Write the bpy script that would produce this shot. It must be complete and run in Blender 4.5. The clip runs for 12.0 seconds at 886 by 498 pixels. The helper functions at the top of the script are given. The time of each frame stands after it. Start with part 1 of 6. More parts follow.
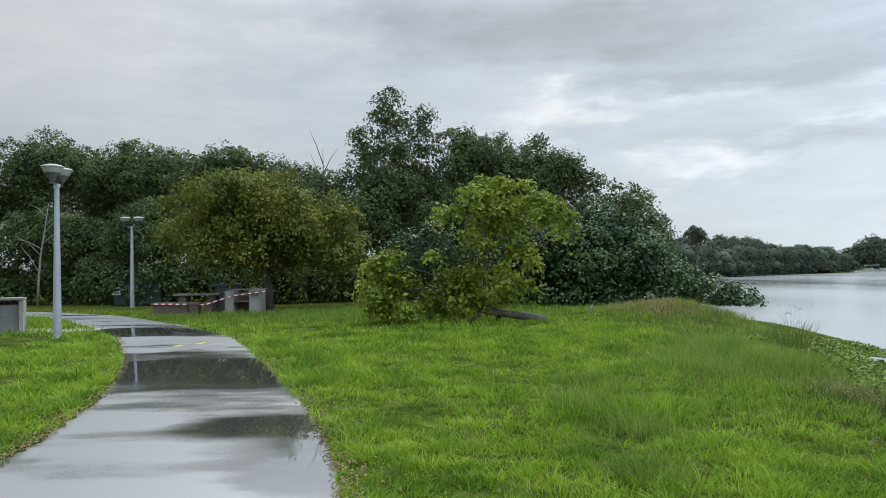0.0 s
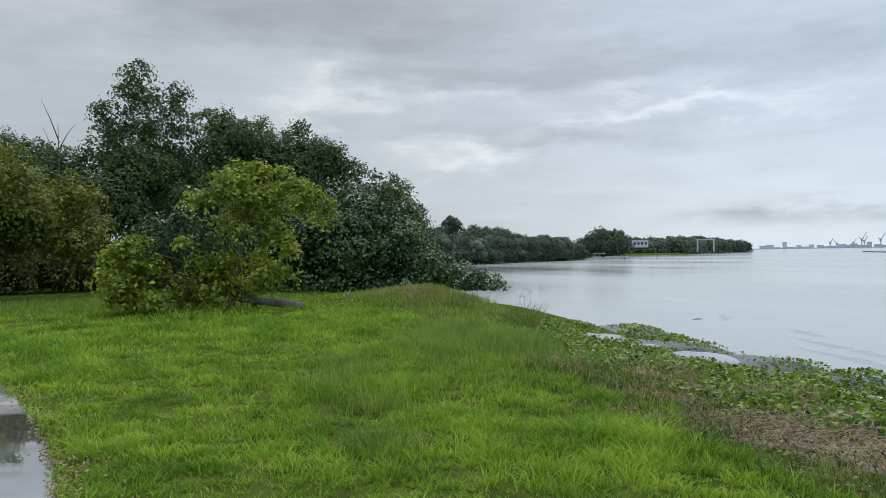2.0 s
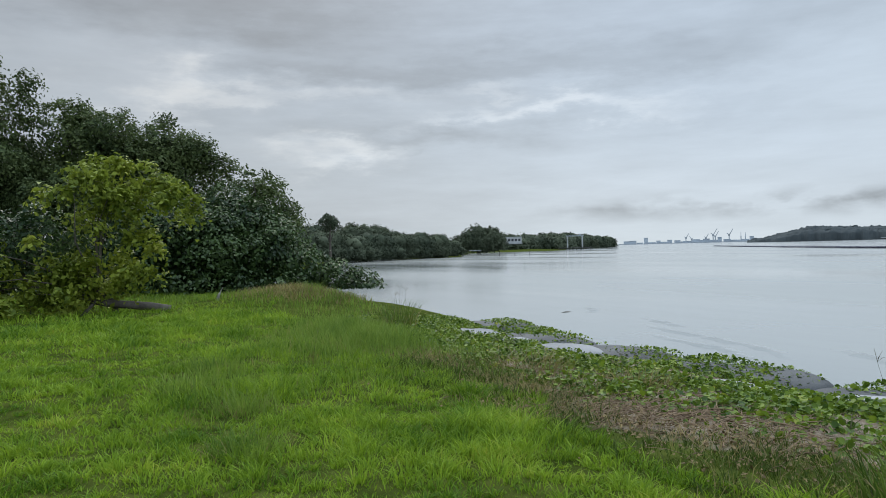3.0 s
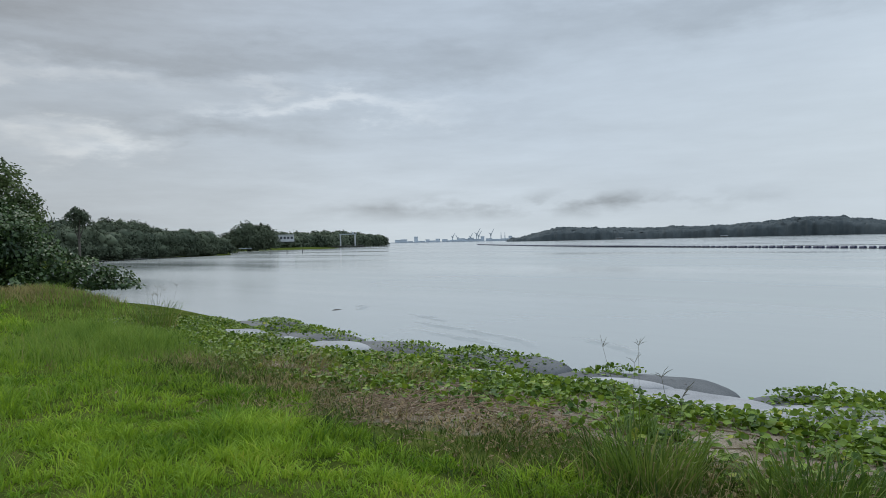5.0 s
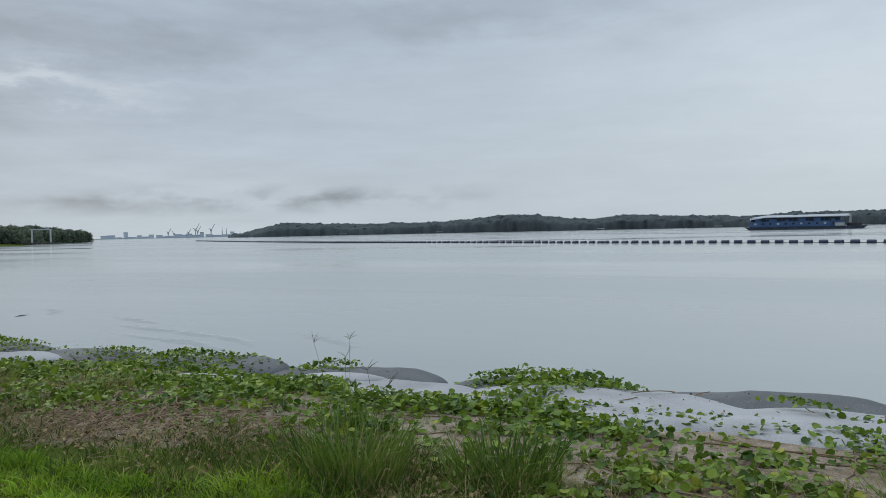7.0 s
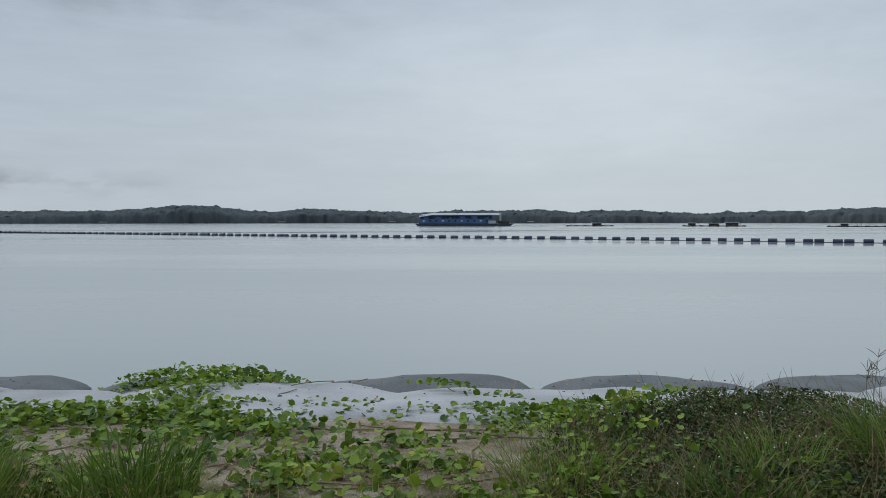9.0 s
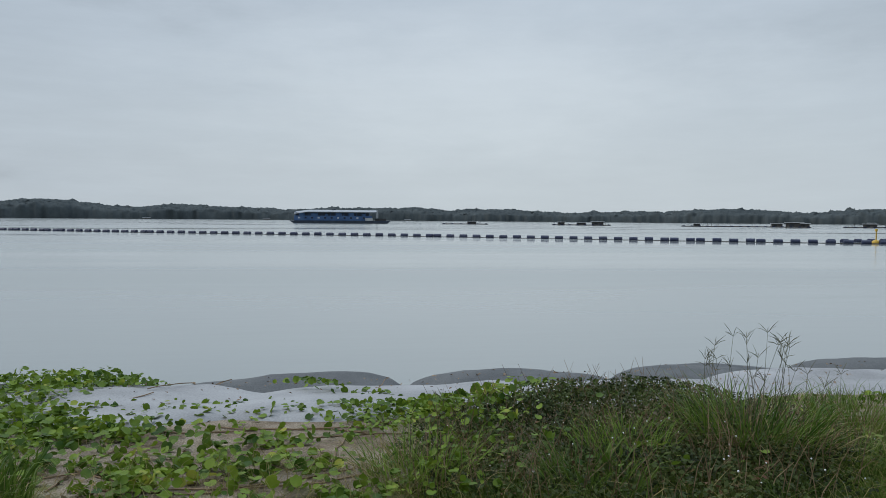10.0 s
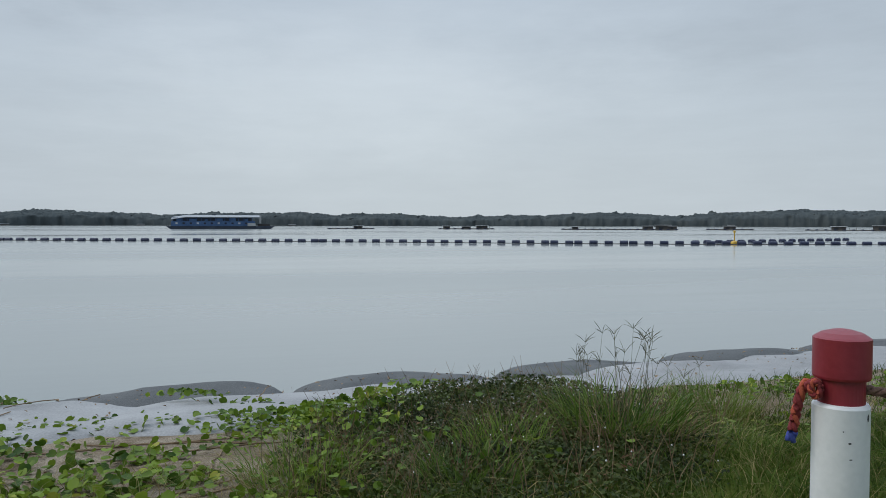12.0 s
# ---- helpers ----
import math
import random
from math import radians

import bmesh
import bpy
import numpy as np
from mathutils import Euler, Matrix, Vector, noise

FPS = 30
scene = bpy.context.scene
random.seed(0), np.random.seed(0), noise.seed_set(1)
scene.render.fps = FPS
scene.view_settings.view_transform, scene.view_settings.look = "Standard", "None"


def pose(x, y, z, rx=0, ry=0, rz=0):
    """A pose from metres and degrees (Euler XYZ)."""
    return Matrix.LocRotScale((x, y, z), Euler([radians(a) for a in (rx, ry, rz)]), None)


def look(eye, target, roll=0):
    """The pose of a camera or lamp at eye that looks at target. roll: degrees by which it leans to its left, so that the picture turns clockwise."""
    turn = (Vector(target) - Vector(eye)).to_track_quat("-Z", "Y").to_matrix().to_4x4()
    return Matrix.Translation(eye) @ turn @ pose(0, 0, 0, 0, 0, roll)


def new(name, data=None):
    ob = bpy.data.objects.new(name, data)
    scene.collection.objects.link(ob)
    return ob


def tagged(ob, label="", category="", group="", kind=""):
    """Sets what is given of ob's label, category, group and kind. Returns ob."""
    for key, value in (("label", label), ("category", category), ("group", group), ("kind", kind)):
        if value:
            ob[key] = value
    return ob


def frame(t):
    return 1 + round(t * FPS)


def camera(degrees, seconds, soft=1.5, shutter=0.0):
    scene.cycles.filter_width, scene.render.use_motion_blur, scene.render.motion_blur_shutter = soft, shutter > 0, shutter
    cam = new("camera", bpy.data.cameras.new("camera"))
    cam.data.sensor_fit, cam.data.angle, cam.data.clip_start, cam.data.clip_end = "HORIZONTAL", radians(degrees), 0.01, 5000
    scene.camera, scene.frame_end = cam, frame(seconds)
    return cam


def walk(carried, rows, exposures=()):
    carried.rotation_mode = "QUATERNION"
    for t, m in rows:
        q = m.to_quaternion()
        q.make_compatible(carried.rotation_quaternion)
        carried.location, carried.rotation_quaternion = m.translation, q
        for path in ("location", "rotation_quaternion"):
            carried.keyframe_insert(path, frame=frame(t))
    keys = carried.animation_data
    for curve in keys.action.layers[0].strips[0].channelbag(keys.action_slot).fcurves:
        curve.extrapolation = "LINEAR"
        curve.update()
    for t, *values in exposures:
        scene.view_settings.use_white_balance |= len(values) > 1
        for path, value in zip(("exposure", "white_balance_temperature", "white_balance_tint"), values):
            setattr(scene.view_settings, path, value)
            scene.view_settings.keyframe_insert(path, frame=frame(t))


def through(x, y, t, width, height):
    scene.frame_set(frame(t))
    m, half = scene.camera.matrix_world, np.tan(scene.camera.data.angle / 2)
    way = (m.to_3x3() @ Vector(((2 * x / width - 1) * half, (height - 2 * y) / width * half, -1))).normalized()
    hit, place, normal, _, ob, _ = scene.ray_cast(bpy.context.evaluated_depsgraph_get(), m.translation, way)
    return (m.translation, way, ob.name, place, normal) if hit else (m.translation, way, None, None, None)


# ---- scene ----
cam = camera(62.5, 12.0, 0.5)
# seconds, x, y, z, yaw, pitch, roll
ROWS = [
    (0.0, 0.001, -0.000, 1.500, 0.00, 1.61, 1.03),
    (0.5, 0.117, -0.114, 1.487, -4.61, 1.20, 0.76),
    (1.0, 0.154, -0.172, 1.477, -9.39, 0.84, 0.67),
    (1.5, 0.167, -0.195, 1.481, -14.03, 0.54, 0.65),
    (2.0, 0.183, -0.212, 1.477, -18.27, 0.34, 0.91),
    (2.5, 0.221, -0.233, 1.471, -23.15, 0.14, 1.24),
    (3.0, 0.255, -0.246, 1.474, -27.80, -0.04, 1.49),
    (5.0, 0.333, -0.296, 1.464, -45.46, -0.61, 1.24),
    (5.5, 0.385, -0.284, 1.456, -50.13, -0.74, 1.08),
    (6.0, 0.445, -0.281, 1.446, -55.06, -0.89, 1.22),
    (6.5, 0.488, -0.290, 1.442, -60.32, -1.06, 1.19),
    (7.0, 0.524, -0.316, 1.447, -66.83, -1.39, 1.21),
    (7.2, 0.545, -0.332, 1.445, -69.33, -1.47, 1.05),
    (8.8, 0.704, -0.474, 1.425, -89.57, -2.11, 0.24),
    (9.0, 0.732, -0.512, 1.416, -91.46, -2.18, 0.05),
    (9.5, 0.765, -0.577, 1.399, -96.80, -2.31, -0.29),
    (10.0, 0.753, -0.608, 1.399, -101.08, -2.34, -0.45),
    (10.5, 0.728, -0.626, 1.402, -104.50, -2.28, -0.52),
    (11.0, 0.700, -0.641, 1.398, -107.10, -2.12, -0.44),
    (11.5, 0.704, -0.646, 1.397, -108.79, -2.02, -0.31),
    (12.0, 0.709, -0.650, 1.396, -109.97, -1.95, -0.11),
]
EXPOSURE = [(0.0, 0.33), (1.5, 0.20), (3.0, -0.02), (5.0, -0.16), (7.0, -0.33), (9.5, -0.40), (12.0, -0.38)]
walk(cam, [(t, pose(x, y, z, 90 + pitch, roll, yaw)) for t, x, y, z, yaw, pitch, roll in ROWS], EXPOSURE)

# ---- sky, sun ----
SUN_AZ, SUN_EL = radians(15), radians(42)


def nodes_of(mat):
    mat.use_nodes = True
    return mat.node_tree.nodes, mat.node_tree.links


def make_world():
    world = bpy.data.worlds.new("overcast_sky")
    scene.world = world
    world.use_nodes = True
    n, l = world.node_tree.nodes, world.node_tree.links
    n.clear()
    out = n.new("ShaderNodeOutputWorld")
    sky = n.new("ShaderNodeTexSky")
    sky.sky_type, sky.sun_disc = "NISHITA", False
    sky.sun_elevation, sky.sun_rotation = SUN_EL, SUN_AZ
    sky.air_density, sky.dust_density = 1.5, 4.0
    clear = n.new("ShaderNodeBackground")
    clear.inputs["Strength"].default_value = 0.06
    l.new(sky.outputs[0], clear.inputs["Color"])
    co = n.new("ShaderNodeTexCoord")
    sep = n.new("ShaderNodeSeparateXYZ")
    l.new(co.outputs["Generated"], sep.inputs[0])

    def math_node(op, a, b=None, clamp=False):
        m = n.new("ShaderNodeMath")
        m.operation, m.use_clamp = op, clamp
        for i, v in enumerate((a, b)):
            if v is None:
                continue
            if isinstance(v, (int, float)):
                m.inputs[i].default_value = v
            else:
                l.new(v, m.inputs[i])
        return m.outputs[0]

    up = math_node("MAXIMUM", sep.outputs["Z"], 0.0)
    # azimuth (clockwise from north) and elevation in degrees, both blown about by the cloud's own turbulence
    az = math_node("MULTIPLY", math_node("ARCTAN2", sep.outputs["X"], sep.outputs["Y"]), 57.3)
    el = math_node("MULTIPLY", math_node("ARCSINE", sep.outputs["Z"]), 57.3)

    def cloud(scale, detail, rough, offset):
        mp = n.new("ShaderNodeMapping")
        mp.inputs["Location"].default_value, mp.inputs["Scale"].default_value = offset, scale
        l.new(co.outputs["Generated"], mp.inputs["Vector"])
        t = n.new("ShaderNodeTexNoise")
        t.inputs["Scale"].default_value, t.inputs["Detail"].default_value, t.inputs["Roughness"].default_value = 1.0, detail, rough
        l.new(mp.outputs[0], t.inputs["Vector"])
        return math_node("SUBTRACT", t.outputs["Fac"], 0.5)

    u = math_node("ADD", az, math_node("MULTIPLY", cloud((5, 5, 14), 5, 0.6, (2.1, 0.3, 0)), 34.0))
    v = math_node("ADD", el, math_node("MULTIPLY", cloud((6, 6, 19), 6, 0.62, (5.7, 3.3, 1)), 8.5))

    def bank(u0, v0, su, sv, amount):
        """One breath of thin (+) or thick (-) cloud: centre and spread in degrees."""
        a = math_node("DIVIDE", math_node("SUBTRACT", u, u0), su)
        b = math_node("DIVIDE", math_node("SUBTRACT", v, v0), sv)
        q = math_node("ADD", math_node("MULTIPLY", a, a), math_node("MULTIPLY", b, b))
        return math_node("MULTIPLY", math_node("EXPONENT", math_node("MULTIPLY", q, -1.0)), amount)

    breaks = 0.0
    # the last reaches above the view, added to brighten the wet path's reflection too
    for spec in ((6, 12.3, 5, 1.6, 0.34), (15, 11.6, 8, 0.8, 0.24), (20, 7.6, 5, 0.9, 0.30), (36, 10.6, 7, 0.6, 0.22), (10, 9.0, 10, 2.5, 0.04), (31, 12.2, 4, 0.5, 0.14), (103, 10, 18, 6, 0.14), (-27, 19, 21, 15, 0.50)):
        breaks = math_node("ADD", bank(*spec), breaks)
    thick = 0.0
    for spec in ((13, 17.8, 16, 2.6, -0.36), (40, 13.8, 14, 1.7, -0.21), (64, 16.5, 17, 1.9, -0.20), (-2, 20, 9, 2.2, -0.14), (29, 8.6, 7, 0.9, -0.15), (48, 9.2, 9, 1.0, -0.06), (134, 13.5, 11, 3.0, -0.10), (84, 19, 12, 3, -0.06), (22, 14.0, 8, 0.8, -0.12), (24, 9, 13, 8, -0.10)):
        thick = math_node("ADD", bank(*spec), thick)
    fine = math_node("MULTIPLY", cloud((7, 7, 44), 7, 0.6, (1.4, 8.2, 0)), 0.34)
    bright = n.new("ShaderNodeMix")
    bright.data_type = "RGBA"
    bright.clamp_factor = True
    l.new(math_node("MULTIPLY", breaks, 1.4, True), bright.inputs["Factor"])
    bright.inputs["A"].default_value = (0.440, 0.525, 0.632, 1)
    bright.inputs["B"].default_value = (0.60, 0.605, 0.60, 1)
    # the deck is thinner and calmer over the water
    east = n.new("ShaderNodeVectorMath")
    east.operation = "DOT_PRODUCT"
    l.new(co.outputs["Generated"], east.inputs[0])
    east.inputs[1].default_value = (math.sin(radians(112)), math.cos(radians(112)), 0)
    low = math_node("POWER", math_node("SUBTRACT", 1.0, up), 9.0)
    pale = n.new("ShaderNodeMix")
    pale.data_type = "RGBA"
    calm = math_node("MULTIPLY", math_node("SUBTRACT", east.outputs["Value"], 0.25, True), 1.1, True)
    l.new(math_node("MAXIMUM", math_node("MULTIPLY", low, 0.72), math_node("MULTIPLY", math_node("MULTIPLY", calm, 0.95), math_node("SUBTRACT", 1.0, math_node("MULTIPLY", up, 2.2), True))), pale.inputs["Factor"])
    l.new(bright.outputs["Result"], pale.inputs["A"])
    pale.inputs["B"].default_value = (0.546, 0.602, 0.624, 1)
    # an overcast sky is brightest overhead
    thin = n.new("ShaderNodeVectorMath")
    thin.operation = "DOT_PRODUCT"
    l.new(co.outputs["Generated"], thin.inputs[0])
    thin.inputs[1].default_value = (math.sin(radians(36)) * 0.993, math.cos(radians(36)) * 0.993, 0.12)
    lift = math_node("MULTIPLY", math_node("MULTIPLY", math_node("POWER", math_node("MAXIMUM", thin.outputs["Value"], 0.0), 11.0), 0.28), math_node("POWER", math_node("SUBTRACT", 1.0, up), 4.0))
    side = math_node("ADD", math_node("ADD", 0.99, lift), math_node("MULTIPLY", east.outputs["Value"], 0.50))
    zen = math_node("ADD", 1.0, math_node("MULTIPLY", math_node("SUBTRACT", up, 0.33, True), 4.0))
    texture = math_node("ADD", math_node("ADD", breaks, thick), math_node("MULTIPLY", fine, math_node("SUBTRACT", 1.0, math_node("MULTIPLY", calm, 0.85))))
    zen = math_node("MULTIPLY", zen, math_node("ADD", 1.0, texture))
    deck = n.new("ShaderNodeBackground")
    l.new(pale.outputs["Result"], deck.inputs["Color"])
    # small grey clouds low over the water
    squash = n.new("ShaderNodeMapping")
    squash.inputs["Scale"].default_value = (13, 13, 34)
    l.new(co.outputs["Generated"], squash.inputs["Vector"])
    puff = n.new("ShaderNodeTexNoise")
    puff.inputs["Scale"].default_value, puff.inputs["Detail"].default_value = 1.0, 5
    l.new(squash.outputs[0], puff.inputs["Vector"])
    band = math_node("SUBTRACT", 1.0, math_node("MULTIPLY", math_node("ABSOLUTE", math_node("SUBTRACT", sep.outputs["Z"], 0.047)), 44.0), True)
    # they lie over the port and the near end of the island
    over = math_node("SUBTRACT", 1.3, math_node("ABSOLUTE", math_node("DIVIDE", math_node("SUBTRACT", az, 53.0), 16.0)), True)
    grey = math_node("MULTIPLY", math_node("MULTIPLY", math_node("SUBTRACT", puff.outputs["Fac"], 0.42, True), 3.2, True), math_node("MULTIPLY", band, over))
    dim = math_node("SUBTRACT", 1.0, math_node("MULTIPLY", grey, 0.66))
    l.new(math_node("MULTIPLY", math_node("MULTIPLY", zen, side), dim), deck.inputs["Strength"])
    mix = n.new("ShaderNodeMixShader")
    mix.inputs[0].default_value = 0.88
    l.new(clear.outputs[0], mix.inputs[1])
    l.new(deck.outputs[0], mix.inputs[2])
    l.new(mix.outputs[0], out.inputs["Surface"])


make_world()
sun = new("sun", bpy.data.lights.new("sun", "SUN"))
sun.data.energy, sun.data.angle, sun.data.color = 1.4, radians(40), (1.0, 0.96, 0.9)
sun.matrix_world = look((30 * math.sin(SUN_AZ) * math.cos(SUN_EL), 30 * math.cos(SUN_AZ) * math.cos(SUN_EL), 30 * math.sin(SUN_EL)), (0, 0, 0))


# ---- materials ----
def mottled(name, dark, light, scale=4.0, fine=40.0, rough=0.7, bump=0.3, metal=0.0, spec=0.5, island=0.0, detail_mix=0.4, bump_dist=0.02):
    """Two scales of noise between two colours, with bump."""
    mat = bpy.data.materials.new(name)
    n, l = nodes_of(mat)
    b = n["Principled BSDF"]
    co = n.new("ShaderNodeTexCoord")
    a = n.new("ShaderNodeTexNoise")
    a.inputs["Scale"].default_value, a.inputs["Detail"].default_value = scale, 5
    f = n.new("ShaderNodeTexNoise")
    f.inputs["Scale"].default_value, f.inputs["Detail"].default_value = fine, 4
    geo = n.new("ShaderNodeNewGeometry")
    l.new(geo.outputs["Position"], a.inputs["Vector"])
    l.new(geo.outputs["Position"], f.inputs["Vector"])
    mx = n.new("ShaderNodeMix")
    mx.inputs["Factor"].default_value = detail_mix
    l.new(a.outputs["Fac"], mx.inputs["A"])
    l.new(f.outputs["Fac"], mx.inputs["B"])
    r = n.new("ShaderNodeMapRange")
    r.inputs["From Min"].default_value, r.inputs["From Max"].default_value = 0.33, 0.67
    l.new(mx.outputs["Result"], r.inputs["Value"])
    fac = r.outputs["Result"]
    if island:
        mi = n.new("ShaderNodeMix")
        mi.inputs["Factor"].default_value = island
        l.new(fac, mi.inputs["A"])
        l.new(geo.outputs["Random Per Island"], mi.inputs["B"])
        fac = mi.outputs["Result"]
    c = n.new("ShaderNodeMix")
    c.data_type = "RGBA"
    c.inputs["A"].default_value, c.inputs["B"].default_value = (*dark, 1), (*light, 1)
    l.new(fac, c.inputs["Factor"])
    l.new(c.outputs["Result"], b.inputs["Base Color"])
    b.inputs["Roughness"].default_value, b.inputs["Metallic"].default_value = rough, metal
    b.inputs["Specular IOR Level"].default_value = spec
    if bump:
        bp = n.new("ShaderNodeBump")
        bp.inputs["Strength"].default_value, bp.inputs["Distance"].default_value = bump, bump_dist
        l.new(mx.outputs["Result"], bp.inputs["Height"])
        l.new(bp.outputs["Normal"], b.inputs["Normal"])
    return mat


def leafy(name, dark, light, through=0.35, rough=0.45, patch=0.35, third=None, spec=0.35):
    """Leaf or blade: varies from leaf to leaf and from patch to patch, lets some light through."""
    mat = bpy.data.materials.new(name)
    n, l = nodes_of(mat)
    b = n["Principled BSDF"]
    geo = n.new("ShaderNodeNewGeometry")
    a = n.new("ShaderNodeTexNoise")
    a.inputs["Scale"].default_value, a.inputs["Detail"].default_value = patch, 4
    l.new(geo.outputs["Position"], a.inputs["Vector"])
    r = n.new("ShaderNodeMapRange")
    r.inputs["From Min"].default_value, r.inputs["From Max"].default_value = 0.35, 0.65
    l.new(a.outputs["Fac"], r.inputs["Value"])
    mi = n.new("ShaderNodeMix")
    mi.inputs["Factor"].default_value = 0.5
    l.new(r.outputs["Result"], mi.inputs["A"])
    l.new(geo.outputs["Random Per Island"], mi.inputs["B"])
    ramp = n.new("ShaderNodeValToRGB")
    els = ramp.color_ramp.elements
    els[0].color, els[1].color = (*dark, 1), (*light, 1)
    els[0].position, els[1].position = 0.15, 0.8
    if third:
        e = els.new(0.97)
        e.color = (*third, 1)
    l.new(mi.outputs["Result"], ramp.inputs["Fac"])
    l.new(ramp.outputs["Color"], b.inputs["Base Color"])
    b.inputs["Roughness"].default_value = rough
    b.inputs["Specular IOR Level"].default_value = spec
    t = n.new("ShaderNodeBsdfTranslucent")
    l.new(ramp.outputs["Color"], t.inputs["Color"])
    mx = n.new("ShaderNodeMixShader")
    mx.inputs[0].default_value = through
    l.new(b.outputs[0], mx.inputs[1])
    l.new(t.outputs[0], mx.inputs[2])
    l.new(mx.outputs[0], n["Material Output"].inputs["Surface"])
    return mat


def make_asphalt():
    """Asphalt under a film of rain: pools mirror, humps show a duller grain."""
    mat = bpy.data.materials.new("wet_asphalt")
    n, l = nodes_of(mat)
    b = n["Principled BSDF"]
    geo = n.new("ShaderNodeNewGeometry")
    pool = n.new("ShaderNodeTexNoise")
    pool.inputs["Scale"].default_value, pool.inputs["Detail"].default_value = 0.9, 6
    lay = n.new("ShaderNodeMapping")
    lay.inputs["Scale"].default_value = (0.40, 1.25, 1.0)
    lay.inputs["Rotation"].default_value = (0, 0, radians(-8))
    l.new(geo.outputs["Position"], lay.inputs["Vector"])
    l.new(lay.outputs[0], pool.inputs["Vector"])
    grain = n.new("ShaderNodeTexNoise")
    grain.inputs["Scale"].default_value, grain.inputs["Detail"].default_value = 90, 3
    l.new(geo.outputs["Position"], grain.inputs["Vector"])
    ripple = n.new("ShaderNodeTexNoise")
    ripple.inputs["Scale"].default_value, ripple.inputs["Detail"].default_value = 9, 3
    l.new(geo.outputs["Position"], ripple.inputs["Vector"])
    dry = n.new("ShaderNodeMapRange")
    c = n.new("ShaderNodeValToRGB")
    c.color_ramp.elements[0].color, c.color_ramp.elements[1].color = (0.055, 0.052, 0.05, 1), (0.15, 0.145, 0.14, 1)
    c.color_ramp.elements[0].position, c.color_ramp.elements[1].position = 0.35, 0.7
    l.new(grain.outputs["Fac"], c.inputs["Fac"])
    l.new(c.outputs["Color"], b.inputs["Base Color"])
    pooled = n.new("ShaderNodeAttribute")
    pooled.attribute_name = "pooled"
    deep = n.new("ShaderNodeMath")
    deep.operation = "MULTIPLY_ADD"
    deep.inputs[1].default_value = 1.5
    l.new(pool.outputs["Fac"], deep.inputs[0])
    l.new(pooled.outputs["Fac"], deep.inputs[2])
    dry.inputs["From Min"].default_value, dry.inputs["From Max"].default_value = 1.25, 0.8
    l.new(deep.outputs[0], dry.inputs["Value"])
    film = n.new("ShaderNodeMapRange")
    film.inputs["To Min"].default_value, film.inputs["To Max"].default_value = 0.012, 0.34
    l.new(dry.outputs["Result"], film.inputs["Value"])
    l.new(film.outputs["Result"], b.inputs["Coat Roughness"])
    rough = n.new("ShaderNodeMapRange")
    rough.inputs["To Min"].default_value, rough.inputs["To Max"].default_value = 0.06, 0.32
    l.new(dry.outputs["Result"], rough.inputs["Value"])
    l.new(rough.outputs["Result"], b.inputs["Roughness"])
    b.inputs["IOR"].default_value = 1.5
    b.inputs["Coat Weight"].default_value, b.inputs["Coat IOR"].default_value, b.inputs["Coat Roughness"].default_value = 1.0, 7.0, 0.05
    st = n.new("ShaderNodeMapRange")
    st.inputs["To Min"].default_value, st.inputs["To Max"].default_value = 0.0, 0.10
    l.new(dry.outputs["Result"], st.inputs["Value"])
    bp = n.new("ShaderNodeBump")
    bp.inputs["Distance"].default_value = 0.01
    l.new(st.outputs["Result"], bp.inputs["Strength"])
    l.new(grain.outputs["Fac"], bp.inputs["Height"])
    b2 = n.new("ShaderNodeBump")
    b2.inputs["Strength"].default_value, b2.inputs["Distance"].default_value = 0.05, 0.01
    l.new(ripple.outputs["Fac"], b2.inputs["Height"])
    l.new(bp.outputs["Normal"], b2.inputs["Normal"])
    l.new(b2.outputs["Normal"], b.inputs["Normal"])
    return mat


def make_water():
    mat = bpy.data.materials.new("silty_water")
    n, l = nodes_of(mat)
    b = n["Principled BSDF"]
    geo = n.new("ShaderNodeNewGeometry")
    mp = n.new("ShaderNodeMapping")
    mp.inputs["Scale"].default_value = (1.0, 0.22, 1.0)
    mp.inputs["Rotation"].default_value = (0, 0, radians(-12))
    l.new(geo.outputs["Position"], mp.inputs["Vector"])
    big = n.new("ShaderNodeTexNoise")
    big.inputs["Scale"].default_value, big.inputs["Detail"].default_value = 0.05, 5
    l.new(mp.outputs[0], big.inputs["Vector"])
    rip = n.new("ShaderNodeTexNoise")
    rip.inputs["Scale"].default_value, rip.inputs["Detail"].default_value = 1.1, 4
    l.new(mp.outputs[0], rip.inputs["Vector"])
    c = n.new("ShaderNodeValToRGB")
    c.color_ramp.elements[0].color, c.color_ramp.elements[1].color = (0.232, 0.250, 0.243, 1), (0.30, 0.315, 0.296, 1)
    c.color_ramp.elements[0].position, c.color_ramp.elements[1].position = 0.35, 0.65
    l.new(big.outputs["Fac"], c.inputs["Fac"])
    l.new(c.outputs["Color"], b.inputs["Base Color"])
    ro = n.new("ShaderNodeMapRange")
    ro.inputs["From Min"].default_value, ro.inputs["From Max"].default_value = 0.35, 0.65
    ro.inputs["To Min"].default_value, ro.inputs["To Max"].default_value = 0.06, 0.24
    l.new(big.outputs["Fac"], ro.inputs["Value"])
    l.new(ro.outputs["Result"], b.inputs["Roughness"])
    b.inputs["IOR"].default_value = 1.33
    bp = n.new("ShaderNodeBump")
    bp.inputs["Strength"].default_value, bp.inputs["Distance"].default_value = 0.10, 0.06
    l.new(rip.outputs["Fac"], bp.inputs["Height"])
    l.new(bp.outputs["Normal"], b.inputs["Normal"])
    return mat


M_ASPHALT = make_asphalt()
M_WATER = make_water()


